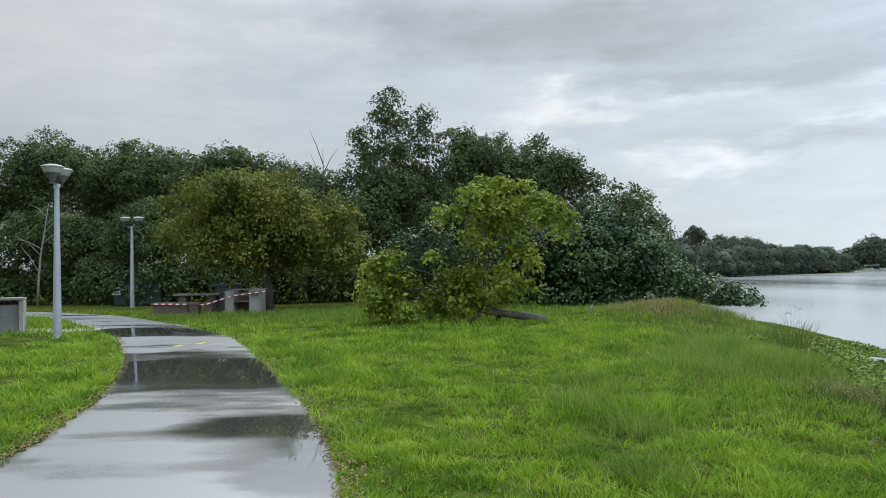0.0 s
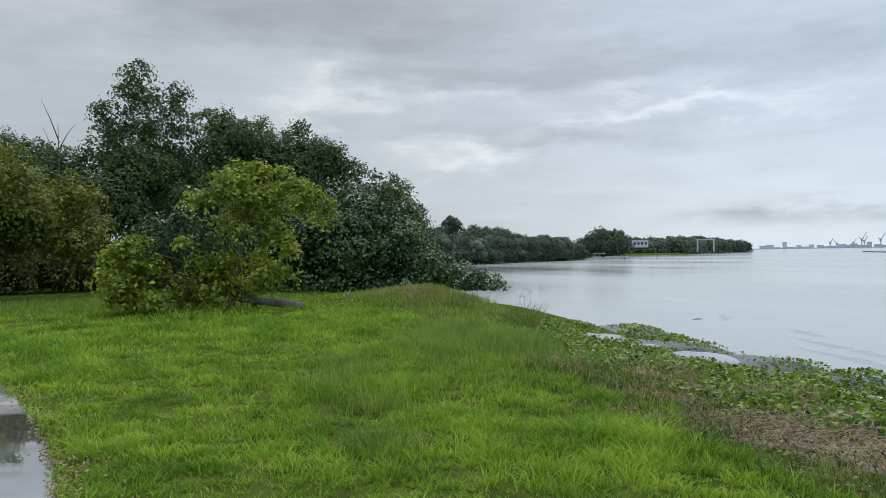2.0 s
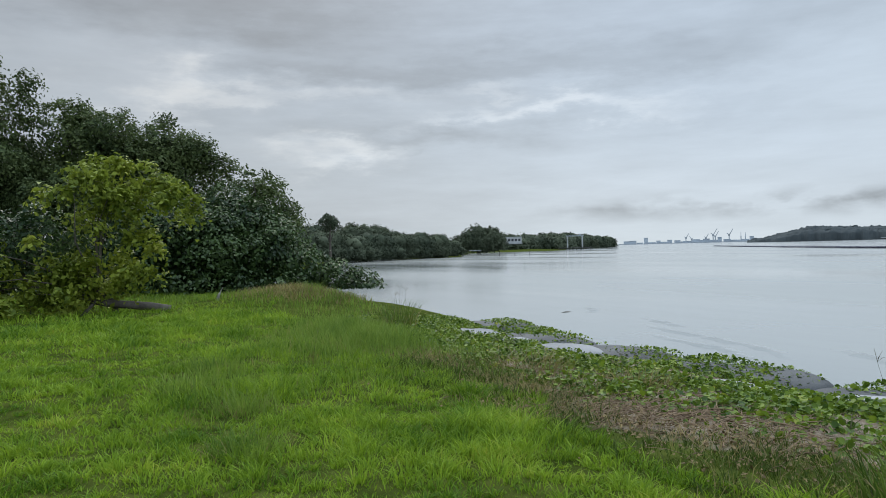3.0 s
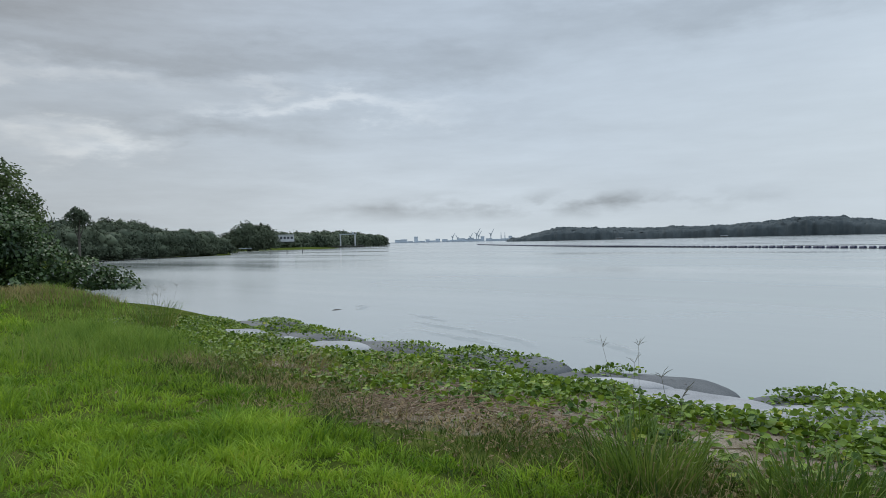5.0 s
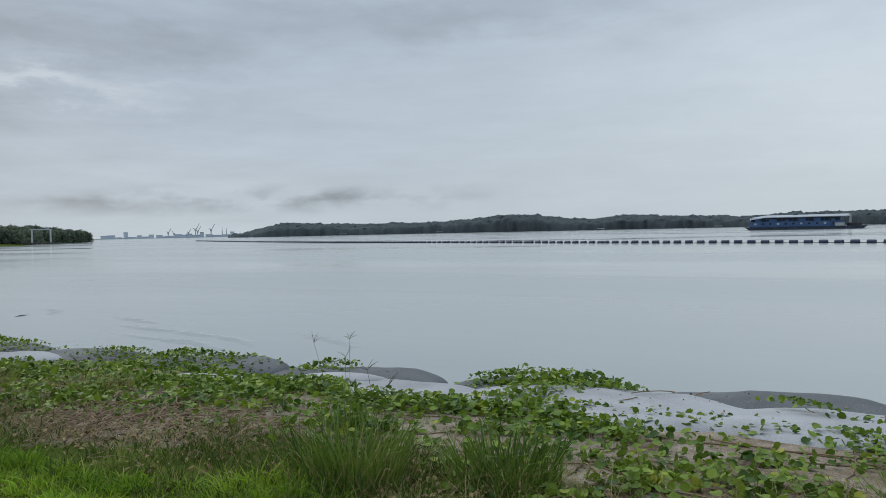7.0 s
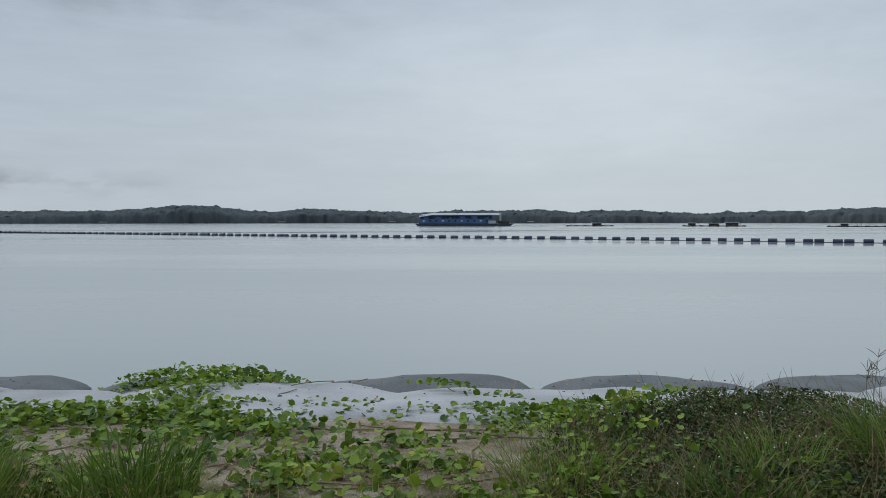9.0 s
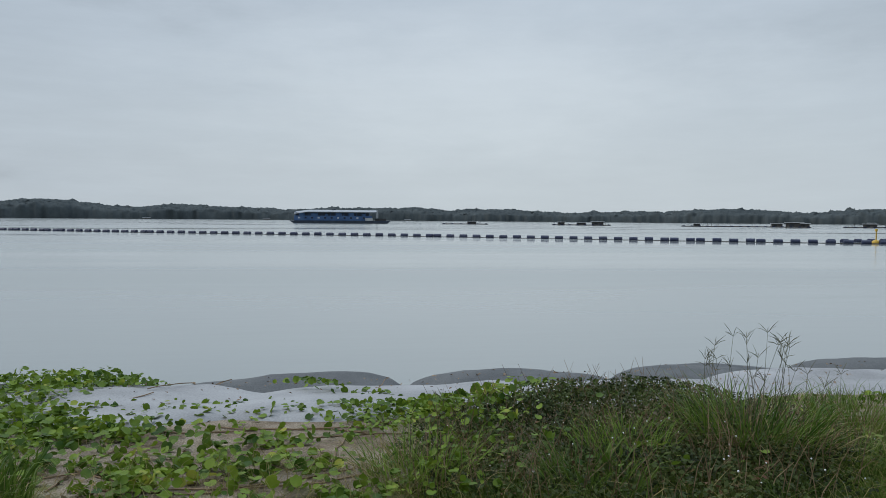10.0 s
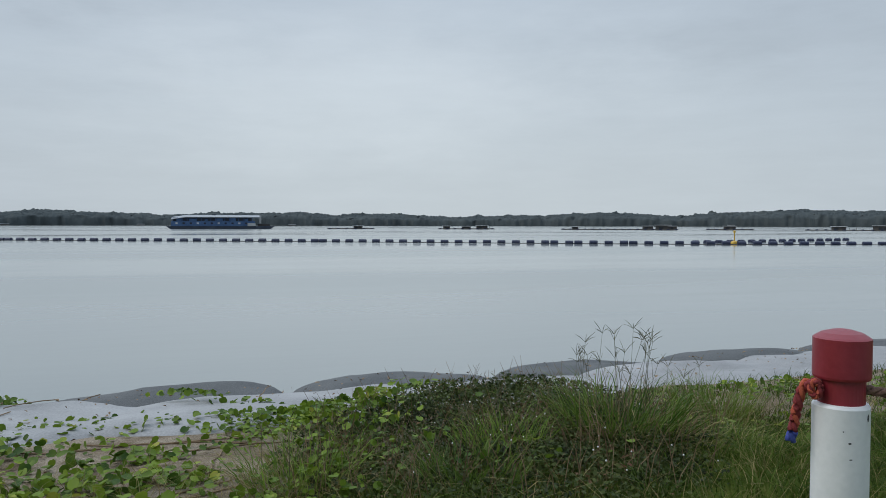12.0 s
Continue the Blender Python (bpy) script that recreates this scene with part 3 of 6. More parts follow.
def in_long(x, y):
    """0 to 1: how far the grass has grown out."""
    a = np.exp(-((((x - 5.0) - 0.30 * (y - 12)) / 1.7) ** 2 + ((y - 12.2) / 4.2) ** 2))
    b = 0.25 * np.exp(-(((x - 1.6) / 0.6) ** 2 + ((y - 8.0) / 3.6) ** 2)) * (1 + vnoise(x, y, 1.5, 30))
    c = 0.7 * np.exp(-(((x + 3.0) / 9) ** 2 + ((y - 24.5) / 2.6) ** 2))
    c = c + 0.55 * np.exp(-(((x - 7.4) / 3.0) ** 2 + ((y - 21.5) / 3.4) ** 2))
    return np.clip((a + c) * (0.75 + 0.45 * vnoise(x, y, 0.9, 31)) + b, 0, 1)


def tussocks(patches, size=0.055):
    """Tussocks whose blades lean outwards, and single blades between them: place, lean direction, relative height."""
    xs, ys, ws, ts = [], [], [], []
    for x0, x1, y0, y1, dens, each in patches:
        cx, cy = scatter(x0, x1, y0, y1, dens)
        big = np.clip(0.85 + 0.5 * vnoise(cx, cy, 0.8, 4) + 0.45 * vnoise(cx, cy, 2.6, 1) + RNG.normal(0, 0.2, len(cx)), 0.25, 1.8)
        k = np.repeat(np.arange(len(cx)), each)
        spread = size * big[k] * (160 / (dens * each) + 0.9) * (42 / dens) ** 0.25
        dx, dy = RNG.normal(0, 1, len(k)), RNG.normal(0, 1, len(k))
        fx, fy = scatter(x0, x1, y0, y1, dens * each * 0.5)
        xs += [cx[k] + dx * spread, fx]
        ys += [cy[k] + dy * spread, fy]
        ws += [np.arctan2(dy, dx) + RNG.normal(0, 0.5, len(k)), RNG.uniform(0, 2 * np.pi, len(fx))]
        ts += [big[k] * np.clip(1.15 - 0.22 * np.hypot(dx, dy), 0.5, 1.2), np.clip(0.5 + 0.3 * vnoise(fx, fy, 2.6, 1), 0.2, 1)]
    return np.concatenate(xs), np.concatenate(ys), np.concatenate(ws), np.concatenate(ts)


def lawn():
    x, y, way, tall = tussocks(((-3.6, 5.6, 2.2, 6.2, 42, 40), (-6, 7, 6.2, 11, 26, 34), (-9, 8.5, 11, 18, 13, 30), (-22, 10, 18, 30, 4.5, 22), (-6, -3.3, 2.2, 6.2, 20, 30), (2.4, 5.2, -0.4, 2.2, 22, 34), (-0.6, 2.5, -6, 2.3, 16, 30), (-8, -3.2, -6, 2.3, 9, 26)))
    d = shore_gap(x, y)
    keep = (d > 6.3 + 0.7 * vnoise(x, y, 0.8, 9)) & ~on_path(x, y, 0.02 * vnoise(x, y, 3.0)) & (RNG.uniform(0, 1, len(x)) > 0.75 * in_long(x, y))
    x, y, way, tall = x[keep], y[keep], way[keep], tall[keep]
    far = np.clip((np.hypot(x, y) - 4) / 16, 0, 1)
    h = 0.112 * tall * RNG.uniform(0.55, 1.2, len(x)) * (1 + 0.3 * far)
    w = (0.0095 + 0.016 * far) * RNG.uniform(0.6, 1.35, len(x))
    blades("lawn_grass", x, y, h, w, RNG.uniform(0.25, 1.05, len(x)), M_LAWN, "bright green cow-grass lawn wet from rain", 0.45, way)


def long_grass():
    x1, y1 = scatter(0, 9.5, 4.5, 19, 620)
    x2, y2 = scatter(-14, 11, 19, 28, 260)
    x, y = np.concatenate([x1, x2]), np.concatenate([y1, y2])
    keep = (RNG.uniform(0, 1, len(x)) < in_long(x, y) ** 1.3) & (shore_gap(x, y) > 3.4) & ~on_path(x, y, 0.1)
    x, y = x[keep], y[keep]
    far = np.clip((np.hypot(x, y) - 4) / 16, 0, 1)
    h = (0.12 + 0.26 * in_long(x, y)) * RNG.uniform(0.5, 1.25, len(x))
    blades("long_grass", x, y, h, (0.007 + 0.011 * far) * RNG.uniform(0.7, 1.3, len(x)), RNG.uniform(0.1, 0.6, len(x)), M_LONG, "uncut long soft green grass")


def dry_grass():
    xa, ya = scatter(3.6, 10.5, 18.5, 26, 520)
    ka = np.exp(-(((xa - 7.0) / 2.4) ** 2 + ((ya - 22.4) / 2.0) ** 2)) > RNG.uniform(0.35, 1.3, len(xa))
    xb, yb = scatter(3.2, 8.0, 0.6, 13, 800)
    db = shore_gap(xb, yb)
    kb = (np.exp(-(((db - 5.7) / 1.0) ** 2)) * np.clip(0.22 + 0.7 * vnoise(xb, yb, 0.7, 6), 0, 1)) > RNG.uniform(0, 1, len(xb))
    kb &= np.exp(-(((xb - 5.55) / 1.0) ** 2 + ((yb - 5.0) / 1.35) ** 2)) < RNG.uniform(0.1, 0.9, len(xb))
    x, y = np.concatenate([xa[ka], xb[kb]]), np.concatenate([ya[ka], yb[kb]])
    far = np.clip((np.hypot(x, y) - 4) / 16, 0, 1)
    h = np.where(y > 19, 0.22, 0.14) * RNG.uniform(0.4, 1.2, len(x))
    blades("dry_grass", x, y, h, (0.005 + 0.012 * far) * RNG.uniform(0.7, 1.3, len(x)), RNG.uniform(0.2, 1.1, len(x)), M_DRY, "straw-coloured dry grass over the bank")


lawn()
long_grass()
dry_grass()


# ---- trees ----
def leaf_cloud(name, centres, normals, size, mat, parent=None):
    """Folded diamond leaves in one mesh."""
    n = len(centres)
    nrm = normals / np.maximum(np.linalg.norm(normals, axis=1, keepdims=True), 1e-6)
    ref = RNG.normal(size=(n, 3))
    u = np.cross(nrm, ref)
    u /= np.maximum(np.linalg.norm(u, axis=1, keepdims=True), 1e-6)
    w = np.cross(nrm, u)
    s = (size * RNG.uniform(0.7, 1.3, n))[:, None]
    lift = nrm * s * 0.12
    v = np.stack([centres - u * s * 0.5, centres - u * s * 0.05 + w * s * 0.3 + lift, centres + u * s * 0.5 - lift, centres - u * s * 0.05 - w * s * 0.3 + lift], 1).reshape(-1, 3)
    f = np.arange(n)[:, None] * 4 + np.array([0, 1, 2, 3])
    return raw_part(name, raw_mesh(name, v, f, mat), parent)


def crown_points(blobs, per_area, sprig, spread):
    """Leaf places and normals: flat compact sprigs over the skins of many lobes."""
    cs, ns = [], []
    sprig = int(sprig * 2.2)
    for bx, by, bz, rx, ry, rz in blobs:
        k = max(5, int(per_area / 2.2 * (rx * ry + rx * rz + ry * rz) / 3 * 4))
        d = RNG.normal(size=(k, 3))
        d /= np.linalg.norm(d, axis=1, keepdims=True)
        rad = RNG.uniform(0.5, 1.0, k) ** 0.5
        rad = rad * (1 + 0.2 * vnoise(d[:, 0] * 3 + bx, d[:, 1] * 3 + d[:, 2] * 3 + bz, 1.0))
        p = np.array([bx, by, bz]) + d * rad[:, None] * np.array([rx, ry, rz])
        wide = RNG.uniform(0.6, 1.25, (k, 1, 1))
        q = RNG.normal(size=(k, sprig, 3)) * np.array([1, 1, 0.45]) * spread * wide
        q[:, :, 2] -= 0.5 * (q[:, :, 0] ** 2 + q[:, :, 1] ** 2) / spread
        pts = p[:, None, :] + q
        face = d * 0.6 + np.array([0, 0, 0.65]) + RNG.normal(size=(k, 3)) * 0.3
        nr = face[:, None, :] + q / spread * 0.25 + RNG.normal(size=(k, sprig, 3)) * 0.33
        cs.append(pts.reshape(-1, 3))
        ns.append(nr.reshape(-1, 3))
    return np.concatenate(cs), np.concatenate(ns)


def lobes(centre, radii, count, lobe, seed, flat=0.8):
    """Lobes that fill an ellipsoid's outside, uneven."""
    r = np.random.default_rng(seed)
    out = []
    for _ in range(count):
        d = r.normal(size=3)
        d /= np.linalg.norm(d)
        d[2] = abs(d[2]) * 1.1 - 0.25
        q = r.uniform(0.45, 0.95)
        s = lobe * r.uniform(0.35, 1.1)
        out.append((centre[0] + d[0] * q * radii[0], centre[1] + d[1] * q * radii[1], centre[2] + d[2] * q * radii[2], s, s, s * flat))
    return out


def layers(boxes, count, lobe, seed, y0=20.0, y1=21.3):
    """Flat drooping sprays spread through boxes (x0, x1, z0, z1), thinner below."""
    r = np.random.default_rng(seed)
    out = []
    for x0, x1, z0, z1 in boxes:
        for _ in range(count):
            k = lobe * r.uniform(0.5, 1.15)
            out.append((r.uniform(x0, x1), r.uniform(y0, y1), z0 + (z1 - z0) * r.uniform(0, 1) ** 0.8, k, k, k * 0.42))
    return out


def tree(name, base, blobs, trunk, mat, bark, leaf, per_area, label, category="tree", sprig=9, spread=0.24, fork=0.35, group="", limbs=7):
    """A tapered trunk, limbs that reach into the lobes, and a crown of separate leaves."""
    gz = float(ground_z(base[0], base[1]))
    root = holder(name, (base[0], base[1], gz), label, category, group)
    rr = random.Random(int(abs(base[0] * 97 + base[1] * 31)))
    local = [(b[0] - base[0], b[1] - base[1], b[2] - gz, *b[3:]) for b in blobs]
    mean = np.mean([b[:3] for b in local], axis=0)
    top = Vector((mean[0] * 0.6, mean[1] * 0.6, max(0.5, mean[2] * fork * 2)))
    pts = [Vector((0, 0, -0.15)), Vector((rr.uniform(-0.1, 0.1), rr.uniform(-0.1, 0.1), top.z * 0.35)), top * 0.7 + Vector((rr.uniform(-0.15, 0.15), 0, 0)), top]
    part("trunk", tube(pts, [trunk * 1.25, trunk, trunk * 0.8, trunk * 0.55], 9), bark, root, smooth=True)
    for b in sorted(local, key=lambda q: -q[3])[:limbs]:
        end = Vector(b[:3])
        start = pts[2] if end.z > top.z * 0.8 else pts[1].lerp(pts[2], 0.6)
        bend = start.lerp(end, 0.5) + Vector((rr.uniform(-0.3, 0.3), rr.uniform(-0.3, 0.3), rr.uniform(-0.1, 0.4)))
        part("limb", tube([start, start.lerp(bend, 0.5), bend, end], [trunk * 0.45, trunk * 0.36, trunk * 0.25, trunk * 0.08], 6), bark, root, smooth=True)
    c, nr = crown_points(local, per_area, sprig, spread)
    ok = c[:, 2] > 0.04
    leaf_cloud("crown", c[ok], nr[ok], leaf, mat, root)
    return root


def build_trees():
    # the olive tree by the cooking pits
    tree("broadleaf_tree", (-6.9, 29.0), lobes((-7.4, 29, 3.5), (4.6, 3.2, 3.3), 84, 0.75, 3, 0.5) + lobes((-6.9, 28.6, 2.4), (3.9, 2.4, 2.0), 40, 0.7, 4, 0.5) + [(-7.3, 29, 3.2, 2.6, 2.2, 1.2)], 0.17, M_OLIVE, M_BARK, 0.155, 48,
         "low spreading tree with olive-green and reddish leaves", fork=0.3)
    # yellow-green tree with a fallen leaning trunk
    sprays = layers(((-2.3, -1.2, 0.35, 2.0), (-1.5, 0.4, 0.25, 1.55), (0.2, 2.0, 0.35, 1.6)), 17, 0.34, 51) + layers(((1.5, 2.6, 1.0, 2.4),), 12, 0.32, 52)
    sprays += layers(((-0.2, 2.2, 2.6, 3.3), (0.7, 2.3, 3.2, 4.15), (2.0, 3.6, 2.6, 3.7)), 12, 0.34, 53) + layers(((-2.0, -1.3, 1.5, 2.1), (-0.3, 1.2, 1.3, 2.6)), 4, 0.26, 54)
    tree("leaning_tree", (1.6, 20.9), sprays, 0.07, M_LIME, M_BARK, 0.15, 58, "leaning tree with yellow-green leaves drooping to the grass", fork=0.22, spread=0.15, limbs=16)
    inner = [(0.0, 21.6, 2.2, 1.4, 0.8, 0.8), (-1.0, 21.6, 2.0, 1.0, 0.8, 0.7)]
    tree("shrub", (-0.4, 21.8), inner, 0.05, M_DEEP, M_BARK, 0.13, 50, "grey-green twiggy shrub behind the leaning tree", "shrub")
    # tall tree over the thicket, with a ragged top
    tall = lobes((-2.4, 40, 5.0), (3.8, 3, 3.0), 30, 1.2, 11) + [(-2.8, 40, 11.0, 0.75, 0.8, 0.6), (-3.3, 40, 10.1, 0.6, 0.7, 0.5), (-2.3, 40, 9.9, 0.7, 0.7, 0.7), (-0.9, 40, 10.2, 0.5, 0.6, 0.45), (-1.2, 40, 9.5, 0.5, 0.6, 0.4), (-4.4, 40, 9.1, 0.7, 0.7, 0.45), (-4.0, 40, 8.2, 0.8, 0.8, 0.5), (-2.6, 40, 8.6, 1.1, 1.0, 0.9), (-0.8, 40, 8.6, 0.9, 0.9, 0.7), (0.6, 40, 8.9, 0.6, 0.7, 0.45), (1.4, 40, 9.1, 0.5, 0.6, 0.35), (-3.4, 40, 7.6, 0.9, 0.9, 0.7), (-1.9, 40, 7.7, 0.9, 0.9, 0.7), (-4.6, 40, 7.0, 0.9, 0.9, 0.8), (5.4, 40, 8.7, 0.45, 0.5, 0.45), (5.0, 40, 8.1, 0.6, 0.6, 0.4)]
    tree("tall_tree", (-2.4, 40.0), tall, 0.26, M_DARK, M_BARK, 0.17, 36, "tall dark-green tree with a ragged open top", limbs=12)
    spec = [
        ((-24, 45), (4.0, 3, 5.2), 6.4, 30, 1.5, 21), ((-18.5, 44), (3.6, 3, 4.6), 6.2, 28, 1.5, 22), ((-29, 42), (3.6, 3, 4.6), 6.3, 26, 1.5, 27),
        ((-11.5, 40), (3.9, 3, 4.4), 5.5, 28, 1.4, 23), ((-7.4, 41), (2.6, 2.6, 3.2), 4.9, 18, 1.2, 24),
        ((2.0, 40), (3.4, 3, 4.2), 5.6, 32, 1.3, 25), ((6.0, 39.5), (3.0, 2.4, 4.1), 5.1, 30, 1.1, 26), ((9.2, 37.5), (2.2, 2.0, 3.4), 3.6, 24, 0.85, 28),
        ((-14.5, 39), (3.0, 2.5, 2.4), 3.8, 20, 1.3, 31), ((-20.5, 40), (3.6, 2.5, 2.2), 3.2, 22, 1.3, 32), ((-34, 41), (3.8, 3, 3.2), 5.0, 22, 1.5, 33),
    ]
    spec += [((-26.5, 39), (3.0, 2.0, 2.4), 3.0, 20, 1.2, 36), ((-31.5, 38.5), (3.0, 2.0, 2.6), 3.0, 20, 1.2, 37), ((0.5, 37.5), (3.6, 1.6, 2.4), 3.2, 26, 1.1, 34), ((-4.5, 37.2), (2.6, 1.6, 2.6), 3.6, 22, 1.1, 35)]
    for (x, y), rad, cz, count, lobe, seed in spec:
        tree("woodland_tree", (x, y), lobes((x, y, cz), rad, count, lobe, seed) + [(x, y, cz - 0.8, rad[0] * 0.7, rad[1] * 0.7, rad[2] * 0.75)], 0.2, M_DARK, M_BARK, 0.17, 27,
             "dark-green woodland tree in a dense thicket", group="trees of the thicket")
    # understorey closes the wood down to the ground
    for k, x in enumerate(np.arange(-33, 8, 3.1)):
        y = 36.5 + 1.2 * math.sin(k * 2.1) + (2.5 if x < -16 else 0)
        blobs = lobes((x, y, 1.3), (1.9, 1.3, 1.3), 12, 0.95, 60 + k) + [(x, y, 1.0, 1.6, 1.0, 1.1)]
        tree("understorey_shrub", (x, y), blobs, 0.06, M_DARK, M_BARK, 0.2, 22, "dense dark shrub at the edge of the thicket", "shrub", group="shrubs of the thicket", limbs=3)
    # the big glossy bush on the bank
    big = lobes((5.4, 30.5, 1.9), (4.2, 3.0, 2.6), 40, 1.15, 41) + [(5.2, 30.8, 1.8, 3.4, 2.4, 2.0), (9.3, 28.6, 0.9, 1.1, 1.2, 0.9), (10.2, 28.0, 0.45, 1.0, 1.0, 0.8), (10.9, 27.4, 0.15, 0.9, 0.9, 0.7), (11.3, 27.0, -0.2, 0.6, 0.8, 0.5), (8.2, 29.4, 1.6, 1.2, 1.2, 1.2), (7.4, 29.8, 2.4, 1.2, 1.2, 1.0), (2.4, 29.6, 0.9, 1.2, 1.0, 0.9), (6.3, 27.9, 0.5, 1.2, 0.8, 0.6), (8.0, 27.6, 0.3, 1.1, 0.8, 0.5), (4.4, 28.0, 0.6, 1.2, 0.8, 0.7)]
    tree("sea_hibiscus_bush", (5.4, 30.5), big, 0.16, M_DEEP, M_BARK, 0.165, 50, "broad glossy dark-green bush reaching down the bank", "bush", limbs=10)


build_trees()


# ---- far bank, island, port ----
def lump_field(name, blobs, mat, seed):
    """Solid uneven lumps under the leaf clumps of a far wood."""
    r = np.random.default_rng(seed)
    u, v = np.meshgrid(np.linspace(-1.4, 1.5, 7), np.linspace(0, 2 * np.pi, 10, endpoint=False), indexing="ij")
    d = np.stack([np.cos(u) * np.cos(v), np.cos(u) * np.sin(v), np.sin(u)], -1).reshape(-1, 3)
    a, k = np.meshgrid(np.arange(6), np.arange(10), indexing="ij")
    q = np.column_stack([(a * 10 + k).ravel(), (a * 10 + (k + 1) % 10).ravel(), ((a + 1) * 10 + (k + 1) % 10).ravel(), ((a + 1) * 10 + k).ravel()])
    vs, fs = [], []
    for n, bl in enumerate(blobs):
        rad = 0.78 * (1 + 0.22 * r.uniform(-1, 1, len(d)))[:, None]
        vs.append(np.array(bl[:3]) + d * rad * np.array(bl[3:]))
        fs.append(q + n * len(d))
    return raw_mesh(name, np.concatenate(vs), np.concatenate(fs), mat)


def canopy(name, line, heights, depth, mat, label, size, per_metre, seed, lobe):
    """A wood along a line: lobed canopies of leaf clumps in one mesh."""
    r = np.random.default_rng(seed)
    line, heights = np.array(line, dtype=float), np.array(heights, dtype=float)
    seg = np.hypot(*np.diff(line, axis=0).T)
    s = np.concatenate([[0], np.cumsum(seg)])
    blobs = []
    for q in np.arange(0, s[-1], lobe * 0.75):
        x, y, h = np.interp(q, s, line[:, 0]), np.interp(q, s, line[:, 1]), np.interp(q, s, heights)
        for row in range(2):
            hh = h * r.uniform(0.75, 1.08) * (0.78 + 0.22 * row)
            bx, by = x - depth * row * 0.6 + r.uniform(-1, 1) * lobe * 0.3, y + depth * row * 0.8
            blobs.append((bx, by, hh * 0.62, lobe * r.uniform(0.6, 1.0), lobe, hh * 0.40))
            blobs.append((bx + r.uniform(-1, 1), by - 0.5, hh * 0.25, lobe * r.uniform(0.7, 1.1), lobe, hh * 0.32))
    c, n = crown_points(blobs, per_metre, 6, size * 0.9)
    ok = c[:, 2] > WATER_Z + 0.2
    under = raw_part(name.replace("woodland", "thicket"), lump_field(name, blobs, mat, seed))
    tagged(under, label + ", inner growth", "woodland", kind="stuff")
    ob = leaf_cloud(name, c[ok], n[ok], size, mat)
    return tagged(ob, label, "woodland", kind="stuff")


def build_far():
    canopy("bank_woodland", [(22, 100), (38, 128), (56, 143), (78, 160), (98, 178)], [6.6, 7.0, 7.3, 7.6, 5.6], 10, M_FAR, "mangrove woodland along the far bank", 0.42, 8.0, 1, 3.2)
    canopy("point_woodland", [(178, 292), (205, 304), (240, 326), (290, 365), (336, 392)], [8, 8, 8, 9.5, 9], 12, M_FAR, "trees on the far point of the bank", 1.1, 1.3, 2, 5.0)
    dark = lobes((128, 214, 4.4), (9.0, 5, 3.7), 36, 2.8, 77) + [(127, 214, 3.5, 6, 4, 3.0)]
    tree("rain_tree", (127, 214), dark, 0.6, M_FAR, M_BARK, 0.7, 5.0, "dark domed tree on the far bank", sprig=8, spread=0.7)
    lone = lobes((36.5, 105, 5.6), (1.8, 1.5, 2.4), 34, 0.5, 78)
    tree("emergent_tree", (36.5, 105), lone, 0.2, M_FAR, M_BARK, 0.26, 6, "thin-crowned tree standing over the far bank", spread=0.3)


build_far()


# ---- shore: bags, creepers, tufts ----
BAG_PITCH, BAG_START = 2.9, 3.88


def pillow(cx, cy, cz, hx, hy, hz, seed, nu=28, nv=18, power=2.6, sag=0.04):
    """A filled bag: a rounded box with sags and creases."""
    r = np.random.default_rng(seed)
    u = np.linspace(-np.pi / 2, np.pi / 2, nv)
    v = np.linspace(0, 2 * np.pi, nu, endpoint=False)
    U, V = np.meshgrid(u, v, indexing="ij")
    e = 2 / power

    def sp(a, q):
        return np.sign(a) * np.abs(a) ** q

    x = hx * sp(np.cos(U), e * 0.8) * sp(np.cos(V), e)
    y = hy * sp(np.cos(U), e * 0.8) * sp(np.sin(V), e)
    z = hz * sp(np.sin(U), e * 1.1)
    o = r.uniform(0, 50)
    z = z + sag * vnoise(x + o, y, 1.3) * (U > -0.3) + 0.3 * sag * vnoise(x + o, y, 4.0)
    x = x + sag * vnoise(y + o, z, 1.1)
    verts = np.column_stack([(cx + x).ravel(), (cy + y).ravel(), (cz + z).ravel()])
    i, j = np.meshgrid(np.arange(nv - 1), np.arange(nu), indexing="ij")
    a, b = (i * nu + j).ravel(), (i * nu + (j + 1) % nu).ravel()
    return verts, np.column_stack([a, b, b + nu, a + nu])


